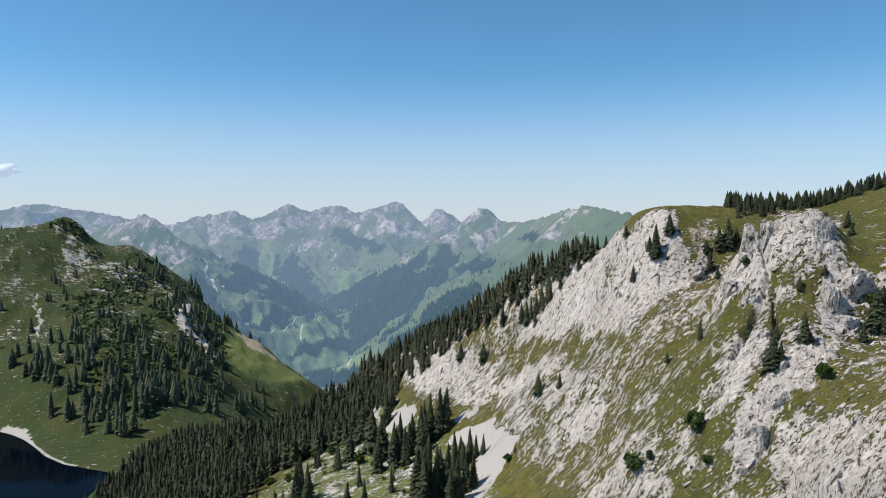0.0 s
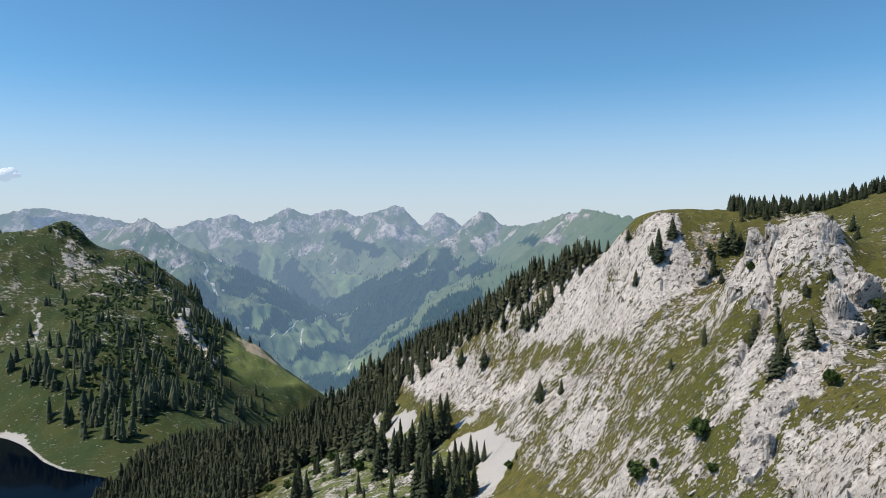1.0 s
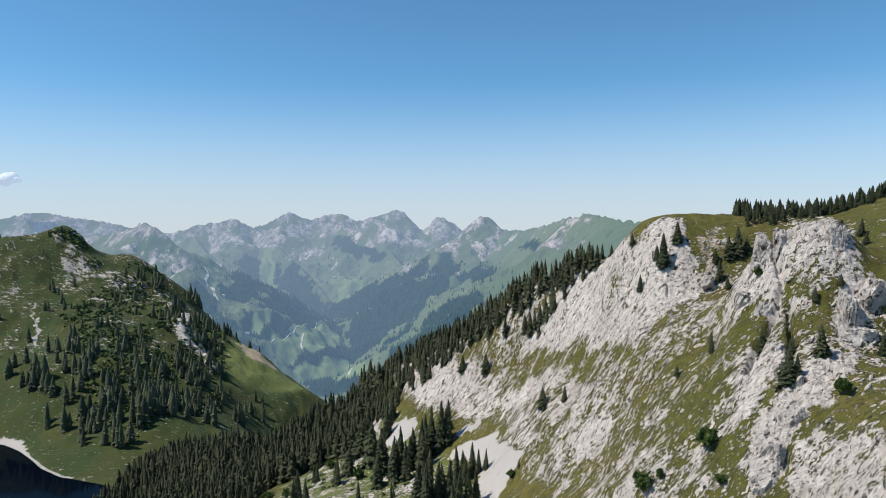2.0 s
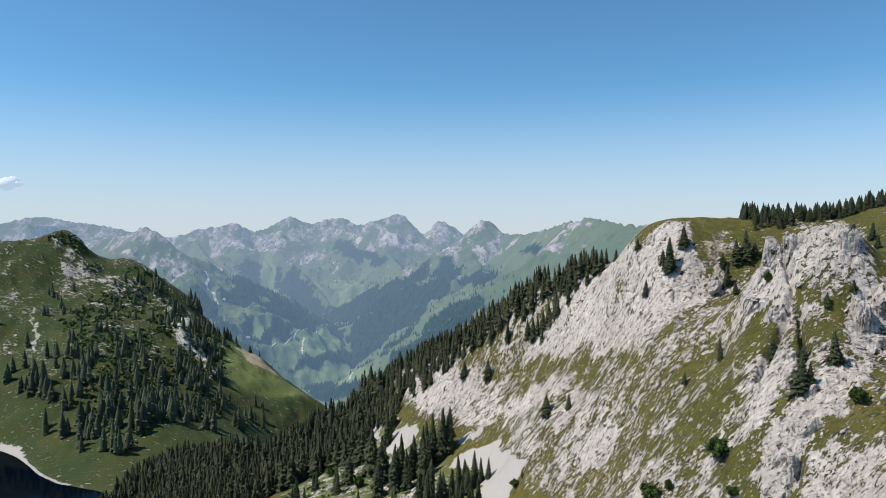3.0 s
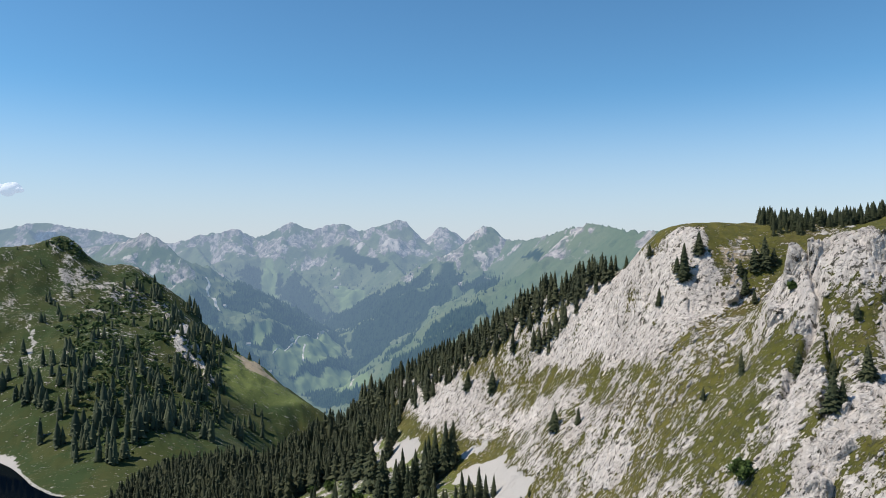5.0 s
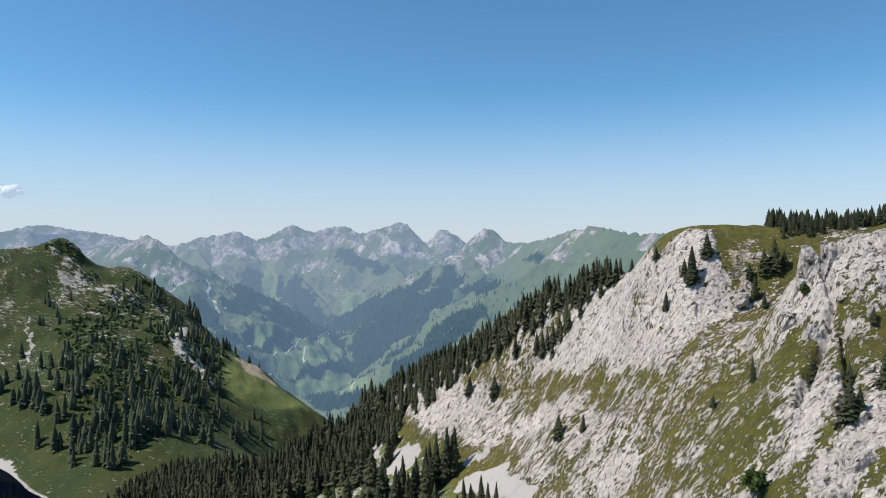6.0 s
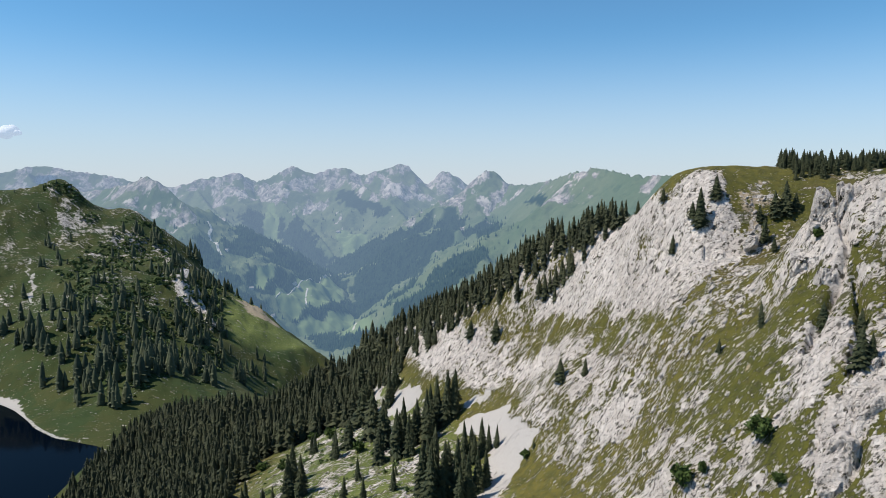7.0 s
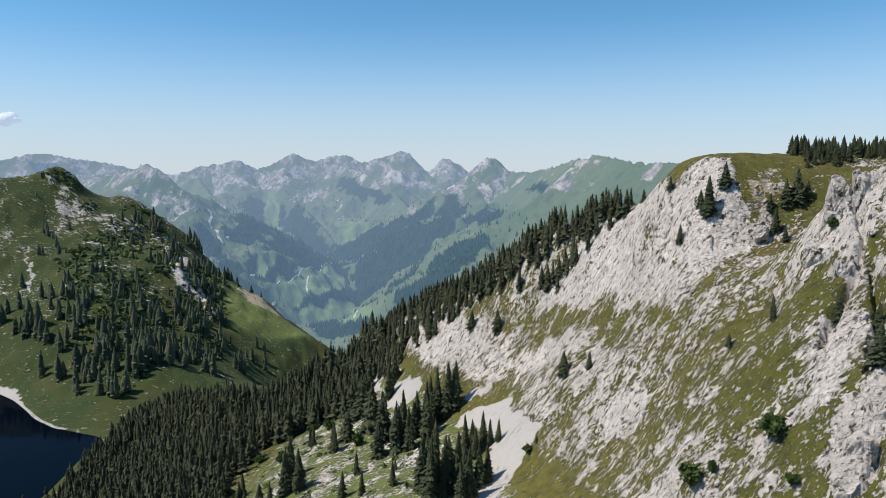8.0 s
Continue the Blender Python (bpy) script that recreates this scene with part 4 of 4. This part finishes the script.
def scatter(seed, box, gap, chance):
    """Loose rows of places in a box (x0, y0, x1, y1), kept by chance(x, y)."""
    rng = np.random.RandomState(seed)
    x, y = np.meshgrid(np.arange(box[0], box[2], gap), np.arange(box[1], box[3], gap))
    x, y = (a.ravel() + rng.uniform(-0.48, 0.48, a.size) * gap for a in (x, y))
    keep = rng.uniform(0, 1, x.size) < chance(x, y)
    return x[keep], y[keep], rng


def wood_near(x, y):
    wx, wy = x + 9 * fractal(x / 30, y / 30, 101, 3), y + 9 * fractal(x / 30, y / 30, 103, 3)
    thick = np.maximum(step(0.2, 0.6, spots(wx, wy, DENSE_WOOD)), 0.10 * step(-70, -50, x) * step(330, 300, y))
    return thick * (1 - 0.97 * step(0.2, 0.6, spots(wx, wy, CLEARINGS))) * step(1.5, 3, lie(x, y)) * step(-36, -46, x) * (1 - 0.80 * plots(wx, wy, BENCH_MEADOW, 5.0))


def wood_spur(x, y):
    over = x * 0.80 + y * 0.60 - 216
    back = step(1, 6, over) * step(20, 12, over) * step(285, 300, y) * step(520, 470, y)
    return np.maximum(0.72 * step(0.2, 0.6, spots(x, y, SPUR_WOOD)), 0.9 * back)


def wood_left(x, y):
    wx, wy = x + 13 * fractal(x / 40, y / 40, 107, 4), y + 13 * fractal(x / 40, y / 40, 109, 4)
    loose = 0.012 + 0.35 * step(0.08, 0.3, fractal(x / 45, y / 45, 113, 4)) * step(-440, -350, x)
    woods = np.maximum(1.7 * plots(wx, wy, HILL_WOODS[:2] + HILL_WOODS[3:], 6.0), plots(wx, wy, HILL_WOODS[2:3] + RIDGE_WOODS, 6.0))
    woods = np.maximum(woods, step(0.18, 0.45, spots(wx, wy, LEFT_WOOD)))
    open_spur = 1 - plots(x, y, HILL_SPUR, 6.0)
    return open_spur * np.maximum(0.38 * woods * step(-0.16, 0.06, fractal(x / 24, y / 24, 117, 3)) * (1 - 0.45 * step(35, 60, lie(x, y))), loose * 0.7 * step(20, 35, lie(x, y))) * step(560, 578, y) * step(2, 5, np.abs(lie(x, y)))


def wood_crest(x, y):
    edge = y - 250 - 0.25 * (x - 100)
    return 0.85 * step(-9, -4, edge) * step(12, 4, edge) * step(100, 106, x) * step(190, 176, x)


kinds = [spruce(s, g) for s, g in ((1, 0.145), (2, 0.17), (3, 0.155), (4, 0.22), (5, 0.25), (6, 0.20))]
SLIM, BROAD = kinds[:3], kinds[3:]
SPRUCE_LABEL = "dark green spruce with a narrow ragged crown"
for k in kinds:
    tagged(k, SPRUCE_LABEL, "tree", "spruces on the slopes")
rng = np.random.RandomState(12)
places = [(x, y, h, "dark green spruce rooted in the limestone face") for x, y, h in FACE_TREES]
places += [(x, y, h, "tall dark spruce beside the pale scree") for x, y, h in SCREE_TREES]
places += [(x + 2.6 * math.sin(3 * k), y + 2.4 * math.cos(5 * k), h * (0.72 + 0.04 * (k % 5)), "tall dark spruce beside the pale scree") for k, (x, y, h) in enumerate(SCREE_TREES[5:])]
places += [(x, y, h, "dark green spruce on the stony meadow bench") for x, y, h in BENCH_TREES]
cx, cy, crng = scatter(21, (98, 240, 210, 320), 2.0, wood_crest)
places += [(x, y, crng.uniform(2.8, 6.6), "dark spruce in the row along the grassy crest") for x, y in zip(cx, cy)]
sx, sy, srng = scatter(22, (-80, 250, 90, 520), 2.9, wood_spur)
order = np.argsort(np.hypot(sx, sy))
single = order[: max(0, 296 - len(places))]
places += [(sx[i], sy[i], srng.uniform(6.0, 10.0), "slender dark spruce on the wooded spur") for i in single]
heights = ground_at([p[0] for p in places], [p[1] for p in places])
for k, ((x, y, h, label), z) in enumerate(zip(places, heights)):
    source = kinds[k] if k < len(kinds) else (BROAD if label.endswith("face") or label.endswith("crest") or label.endswith("bench") else SLIM)[k % 3]
    m = pose(x, y, z - 0.02 * h, rng.uniform(-2, 2), rng.uniform(-2, 2), rng.uniform(0, 360))
    stout = 1.3 if label.endswith("face") else 1.1
    source_scale = Vector((stout * h * rng.uniform(0.9, 1.15), stout * h * rng.uniform(0.9, 1.15), h))
    if k < len(kinds):
        tree = source
        tree.matrix_basis = m
    else:
        tree = copy_thing(source, m)
    tree.scale = source_scale
    tagged(tree, label)


def forest(name, label, xs, ys, hs, tiers, points, mat, seed, stout=1.24, core=1.0):
    """A whole wood as one mesh of many spruces."""
    r = np.random.RandomState(seed)
    shapes = [spruce_shape(r, tiers, points, g, core) for g in (0.15, 0.17, 0.185, 0.20, 0.175, 0.16)]
    zs = ground_at(xs, ys)
    shapes = [(np.array(v), triangles(f)) for v, f in shapes]
    verts, tris, at = [], [], 0
    for x, y, z, h in zip(xs, ys, zs, hs):
        v, f = shapes[r.randint(len(shapes))]
        a, wide = r.uniform(0, math.tau), h * r.uniform(0.85, 1.25) * stout
        c, s = math.cos(a) * wide, math.sin(a) * wide
        verts.append(np.stack([x + v[:, 0] * c - v[:, 1] * s, y + v[:, 0] * s + v[:, 1] * c, z + v[:, 2] * h - 0.02 * h], -1))
        tris.append(f + at)
        at += len(v)
    ob = quick_mesh(name, np.concatenate(verts), np.concatenate(tris), mat)
    return tagged(ob, label, "forest", kind="stuff")


rest = order[len(single):]
forest("spur_forest", "dark spruce wood on the falling rocky spur", sx[rest], sy[rest], srng.uniform(6.5, 11.0, len(rest)), 16, 8, FAR_SPRUCE, 31)
fx, fy, frng = scatter(23, (-260, 200, 0, 600), 3.7, wood_near)
forest("valley_forest", "dense brownish-green spruce forest above the lake", fx, fy, (7 + 12 * frng.beta(2.2, 1.6, len(fx))) * (1 - 0.35 * plots(fx, fy, BENCH_MEADOW, 5.0)), 16, 7, FAR_SPRUCE, 32, 1.3)
lx, ly, lrng = scatter(24, (-640, 560, -60, 1090), 5.0, wood_left)
forest("hillside_forest", "dark spruces scattered over the green hillside", lx, ly, lrng.uniform(9, 22, len(lx)) * np.where(ly < 700, 1.12, 0.9) * np.where(lie(lx, ly) > 125, 0.45, 1.0), 12, 7, HILL_SPRUCE, 33, 1.35, 1.4)


# ---- green alder thickets between the hillside spruces: x, y, half length, half width, bearing ----
ALDER = [(-537, 1010, 36, 20, 10), (-505, 1000, 24, 14, 130), (-370, 850, 130, 75, 120), (-300, 750, 100, 60, 123), (-410, 985, 70, 40, 120), (-290, 900, 80, 40, 100), (-300, 660, 70, 25, 126)]


def alder(x, y):
    return 0.75 * step(0.1, 0.5, spots(x, y, ALDER)) * step(-0.12, 0.12, fractal(x / 24, y / 24, 119, 4)) * step(4, 10, lie(x, y)) * (1 - plots(x, y, HILL_SPUR, 8.0))


def thicket(name, label, xs, ys, rng, small, large):
    """Low bushes, each a ragged mound of leaf sprays."""
    zs, count = ground_at(xs, ys), 16
    wide = rng.uniform(small, large, len(xs))[:, None]
    way = rng.normal(0, 1, (len(xs), count, 3))
    way /= np.linalg.norm(way, axis=2)[..., None]
    way[..., 2] = np.abs(way[..., 2])
    mid = way * (wide * rng.uniform(0.5, 1.0, (len(xs), count)))[..., None] * (1, 1, 0.65) + np.stack([xs, ys, zs], -1)[:, None]
    u, v = (rng.normal(0, 0.38, mid.shape) * wide[..., None] * (1, 1, 0.8) for _ in range(2))
    verts = np.stack([mid - u, mid + v, mid + u, mid - v], 2).reshape(-1, 3)
    first = 4 * np.arange(len(verts) // 4)[:, None]
    tris = np.concatenate([first + (0, 1, 2), first + (0, 2, 3)])
    return tagged(quick_mesh(name, verts, tris, BUSH_LEAVES), label, "shrubs", kind="stuff")


bx, by, brng = scatter(25, (-560, 600, -180, 1080), 3.8, alder)
thicket("hillside_bushes", "green alder thickets between spruces on the hillside", bx, by, brng, 1.5, 3.4)
bx, by, brng = scatter(26, (-100, 225, 10, 375), 2.6, lambda x, y: 0.34 * plots(x, y, BENCH_MEADOW, 6.0) * step(-0.05, 0.2, fractal(x / 9, y / 9, 121, 3)))
thicket("bench_bushes", "low light green bushes on the stony bench", bx, by, brng, 0.5, 1.5)

# ---- shrubs: x, y, height, width ----
SHRUBS = [(62.6, 173.4, 5.1, 6.2), (49.2, 179.3, 5.5, 5.2), (62.0, 163.5, 2.1, 2.9), (87.0, 159.8, 3.4, 3.7), (52.7, 177.6, 2.9, 2.0), (85.3, 198.2, 2.2, 2.8), (109.7, 180.4, 2.9, 3.2)]


def shrub(seed, high, wide):
    """A broad-leaved bush: a few stems and a crown of many small leaf sprays."""
    r = np.random.RandomState(seed)
    bush = new("shrub")
    verts, faces = [], []
    for k in range(5):
        a, n = math.tau * k / 5 + r.uniform(-0.3, 0.3), len(verts)
        tip = (0.32 * wide * math.cos(a), 0.32 * wide * math.sin(a), 0.7 * high)
        verts += [(0.09, 0, -0.4), (-0.06, 0.08, -0.4), (-0.06, -0.08, -0.4), tip]
        faces += [(n, n + 1, n + 3), (n + 1, n + 2, n + 3), (n + 2, n, n + 3)]
    part("stems", verts, faces, BARK, bush)
    verts, faces = [], []
    for k in range(620):
        way = r.normal(0, 1, 3)
        way /= np.linalg.norm(way)
        lump = 0.75 + 0.35 * math.sin(5 * way[0] + seed) * math.cos(4 * way[1] + 2 * way[2])
        p = way * (0.5 * wide, 0.5 * wide, 0.5 * high) * r.uniform(0.55, 1.0) * lump + (0, 0, 0.52 * high)
        u, v = r.normal(0, 0.11 * wide ** 0.5, 3), r.normal(0, 0.11 * wide ** 0.5, 3)
        n = len(verts)
        verts += [p - u, p + v, p + u, p - v]
        faces.append((n, n + 1, n + 2, n + 3))
    part("foliage", verts, faces, LEAVES, bush)
    return tagged(bush, "bright green leafy bush on the rocky slope", "shrub", "bushes on the face")


for k, (x, y, high, wide) in enumerate(SHRUBS):
    bush = shrub(50 + k, high, wide)
    bush.matrix_basis = pose(x, y, float(ground_at(x, y)), 0, 0, 40 * k)


# ---- limestone crags ----
def rock_shape(seed, sub, size, cuts=16, blocky=0.55, split=0.15):
    """A broken block of limestone: a ball cut by many planes, then split along joints."""
    r = np.random.RandomState(seed)
    bm = bmesh.new()
    bmesh.ops.create_icosphere(bm, subdivisions=sub, radius=1.0)
    v = np.array([tuple(q.co) for q in bm.verts])
    faces = [tuple(q.index for q in f.verts) for f in bm.faces]
    bm.free()
    v = v / np.abs(v).max(1)[:, None] ** blocky
    for k in range(cuts):
        n = r.normal(0, 1, 3) * (1, 1, 0.7)
        n /= np.linalg.norm(n)
        v = v - np.maximum(v @ n - r.uniform(0.62, 1.0), 0)[:, None] * n
    s = r.uniform(0, 90)
    level, joint = cells(v[:, 0] * 2.1 + v[:, 2] * 0.9 + s, v[:, 1] * 2.1 + v[:, 2] * 1.6, seed % 50)
    grain = fractal(v[:, 0] * 4 + s, v[:, 1] * 4 + v[:, 2] * 3, seed % 40 + 2, 4)
    v = v * (1 + 0.13 * (level - 0.5) - split * step(0.13, 0.0, joint) + 0.09 * grain)[:, None]
    return v * np.array(size), faces


def crag(name, label, blocks, seed):
    """A rock tower of several blocks (x, y, z, half sizes, turn, tilt) in the slope."""
    x0, y0 = np.mean([b[0] for b in blocks]), np.mean([b[1] for b in blocks])
    z0 = min(b[2] - b[5] for b in blocks)
    tower = new(name)
    tower.matrix_basis = pose(x0, y0, z0)
    for k, (x, y, z, a, b, c, turn, tilt) in enumerate(blocks):
        v, f = rock_shape(seed + k, 5 if max(a, b, c) > 5 else 4, (a, b, c))
        ob = part("rock_block", v, f, GROUND, tower)
        ob.data.attributes.new("rock", "FLOAT", "POINT").data.foreach_set("value", np.full(len(v), 1.15, dtype=np.float32))
        ob.matrix_basis = pose(x - x0, y - y0, z - z0, tilt, tilt * 0.5, turn)
    return tagged(tower, label, "rock", "limestone crags")


crag("crag", "tall pale limestone crag standing out of the slope",
     [(88.6, 202.0, 178.5, 4.8, 4.4, 8.5, 20, 8), (92.5, 199.0, 180, 3.4, 3.6, 8.0, 65, -5), (97.5, 196.3, 181.8, 5.2, 4.6, 8.0, 50, -6), (84.2, 199.6, 168, 4.8, 3.8, 6.0, 35, 3), (93, 194.5, 173, 2.8, 2.6, 7.0, 75, -8), (102.3, 192.2, 179, 3.4, 4, 11.0, 12, 4), (83.6, 192.6, 164, 2.4, 2.4, 5.0, 15, 12)], 200)
crag("crag", "rounded pale limestone crag with a dark overhang",
     [(107.5, 183.8, 168.5, 4.6, 3.6, 7.4, 25, 12), (100, 181.6, 165, 2.8, 3.0, 7.0, 70, -8), (101.8, 178.9, 161, 4.2, 2.8, 3.0, 10, 5)], 230)
crag("crag", "broken limestone rib running down the grassy slope",
     [(87, 169.5, 153.6, 4.0, 3.0, 3.6, 20, 10), (81.2, 167.5, 150, 2.0, 2.6, 5.2, 40, -8), (77, 162.6, 143, 3.2, 2.8, 5.8, 10, 12), (72, 161, 137, 3.6, 3.0, 5.0, 70, 5), (81, 180.5, 154, 1.8, 2.2, 6.4, 30, 8), (74.2, 177.8, 147.6, 2.4, 2.4, 4.8, 55, -6), (68.4, 158.6, 131.5, 3.0, 2.6, 3.8, 25, 6)], 250)
crag("boulder", "single pale boulder on the grass strip", [(84, 231, 171.2, 2.6, 2.0, 2.4, 30, 8)], 270)

# ---- stones lying about ----
def stones(name, label, xs, ys, sizes, seed):
    """Loose blocks of limestone, half sunk in the turf, as one mesh."""
    r = np.random.RandomState(seed)
    shapes = [rock_shape(300 + k, 2, (1, 1, 1), 14) for k in range(8)]
    zs = ground_at(xs, ys)
    shapes = [(v, triangles(f)) for v, f in shapes]
    verts, tris, at = [], [], 0
    for x, y, z, size in zip(xs, ys, zs, sizes):
        v, f = shapes[r.randint(len(shapes))]
        a = radians(20) + r.normal(0, 0.4)
        v = v * (size * r.uniform(1.0, 1.9), size * r.uniform(0.6, 1.0), size * r.uniform(0.6, 1.0))
        c, s = math.cos(a), math.sin(a)
        lift = v[:, 0] * 0.55
        verts.append(np.stack([x + v[:, 0] * c - v[:, 1] * s, y + v[:, 0] * s + v[:, 1] * c, z + v[:, 2] + lift + 0.1 * size], -1))
        tris.append(f + at)
        at += len(v)
    ob = quick_mesh(name, np.concatenate(verts), np.concatenate(tris), GROUND)
    ob.data.attributes.new("rock", "FLOAT", "POINT").data.foreach_set("value", np.full(at, 1.6, dtype=np.float32))
    return tagged(ob, label, "rock", kind="stuff")


def stony_face(x, y):
    z, rock, scree = land(x, y)[:3]
    return np.where((z > 103) & (scree < 0.3), 0.10 + 0.5 * step(0.2, 0.45, rock), 0) * step(0.75, 0.5, rock) * step(250, 244, y) * (1 - spots(x, y, TURF))


bx, by, brng = scatter(61, (28, 145, 112, 262), 1.9, stony_face)
stones("slope_stones", "pale limestone blocks scattered over the turf", bx, by, np.minimum(brng.gamma(2.0, 0.15, len(bx)) + 0.15, 0.65), 62)
bx, by, brng = scatter(63, (-95, 225, 14, 330), 2.0, lambda x, y: 0.35 * step(-0.05, 0.2, fractal(x / 12, y / 12, 61, 5, 0.6)) * step(101, 97, lie(x, y)))
stones("bench_stones", "white limestone rubble on the meadow bench", bx, by, np.minimum(brng.gamma(2.2, 0.18, len(bx)) + 0.15, 0.75), 64)


# ---- leafy shrubs among the spruces of the bench: x, y, height, width ----
for k, (x, y, high, wide) in enumerate([(-36, 300, 5, 6), (-56, 352, 4, 7), (-84, 336, 4, 6), (-44, 322, 3, 5), (-70, 318, 3.5, 5), (-28, 288, 3, 4), (-66, 362, 4, 6), (22.5, 241, 2.4, 3.4)]):
    bush = shrub(80 + k, high, wide)
    tagged(bush, "light green leafy bush on the stony bench", "shrub", "bushes on the bench")
    bush.matrix_basis = pose(x, y, float(ground_at(x, y)), 0, 0, 50 * k)


# ---- far valley: track, lane, stream and chalets ----
def far_top(x, y):
    return np.max([shape[0](np.array(x, float), np.array(y, float))[0] for shape in FAR_SHAPES], axis=0)


def ribbon(name, line, width, mat, label):
    """A strip of track or stream bed laid over the far land."""
    p = np.array(line, float)
    t = np.linspace(0, len(p) - 1, 10 * len(p))
    x, y = np.interp(t, np.arange(len(p)), p[:, 0]), np.interp(t, np.arange(len(p)), p[:, 1])
    x = x + 0.5 * width * np.sin(t * 2.3)
    dx, dy = np.gradient(x), np.gradient(y)
    side = np.stack([-dy, dx], -1) / np.hypot(dx, dy)[:, None] * width / 2
    rows = [np.stack([x + k * side[:, 0], y + k * side[:, 1], far_top(x + k * side[:, 0], y + k * side[:, 1]) + up], -1) for k, up in ((-1, -1.0), (-0.9, 1.4), (0.9, 1.4), (1, -1.0))]
    n = len(x)
    faces = [(a * n + i, a * n + i + 1, (a + 1) * n + i + 1, (a + 1) * n + i) for a in range(3) for i in range(n - 1)]
    return tagged(part(name, np.concatenate(rows), faces, mat), label, name.split("_")[-1], kind="structure")


ribbon("valley_track", [(-530, 2645), (-532, 2631), (-525, 2616), (-526, 2579), (-514, 2532)], 6.5, GRAVEL, "pale winding gravel track across the valley meadow")
ribbon("valley_lane", [(-609, 2472), (-574, 2631), (-523, 2720), (-509, 3026), (-457, 3124)], 3.6, GRAVEL, "pale lane along the valley floor")
ribbon("stream", [(-964, 2839), (-934, 2783), (-917, 2726), (-885, 2674), (-863, 2645), (-827, 2612)], 10.0, GRAVEL, "white stony stream bed in a steep gully")


def chalet(x, y, z, size, turn, label):
    """A small farmhouse: stone and timber walls under a pitched roof."""
    house = new("chalet")
    a, b, h, top = 0.5 * size, 0.65 * size, 0.45 * size, 0.85 * size
    walls = [(-a, -b, -2), (a, -b, -2), (a, b, -2), (-a, b, -2), (-a, -b, h), (a, -b, h), (a, b, h), (-a, b, h), (0, -b, top), (0, b, top)]
    part("wall", walls, [(0, 1, 5, 8, 4), (2, 3, 7, 9, 6), (1, 2, 6, 5), (3, 0, 4, 7)], PLASTER, house)
    o, e = 1.18, 0.12 * size
    roof = []
    for lift in (0.0, e):
        roof += [(-a * o, -b * o, h - e + lift), (0, -b * o, top + lift), (a * o, -b * o, h - e + lift), (-a * o, b * o, h - e + lift), (0, b * o, top + lift), (a * o, b * o, h - e + lift)]
    part("roof", roof, [(6, 7, 10, 9), (7, 8, 11, 10), (3, 4, 1, 0), (4, 5, 2, 1), (0, 1, 7, 6), (1, 2, 8, 7), (9, 10, 4, 3), (10, 11, 5, 4), (6, 9, 3, 0), (2, 5, 11, 8)], SHINGLE, house, "grey shingle roof")
    house.matrix_basis = pose(x, y, z, 0, 0, turn)
    return tagged(house, label, "house", "chalets in the valley")


for k, (x, y, size) in enumerate([(-577, 2645, 12), (-560, 2636, 9), (-599, 3845, 13), (-687, 2460, 10), (-597, 2396, 10), (-502, 2864, 11), (-288, 2622, 9), (-833, 2664, 9)]):
    chalet(x, y, float(far_top([x], [y])[0]), size, 35 * k, "small pale chalet with a grey roof on the valley meadow")
HUT = (-233, 494)
chalet(HUT[0], HUT[1], float(ground_at(*HUT)), 4.5, 25, "small grey hut among spruces near the lake")


# ---- summer cloud low over the far chain ----
r = np.random.RandomState(5)
verts, faces, at = [], [], 0
for k in range(26):
    f = r.uniform(-1, 1)
    v, q = rock_shape(400 + k, 3, np.array((40, 30, 30)) * r.uniform(0.5, 1.1) * (1.15 - 0.7 * abs(f)), 0, 0.0, 0.0)
    verts.append(v + (f * 62, r.uniform(-20, 20), r.uniform(-8, 24) * (1 - abs(f))))
    faces += [tuple(i + at for i in face) for face in q]
    at += len(v)
cloud = part("cloud_backdrop", np.concatenate(verts), faces, CLOUD, None, smooth=True)
cloud.matrix_basis = pose(-2400, 3880, 478)
tagged(cloud, "small white fair-weather cloud above the far peaks", "cloud", kind="structure")
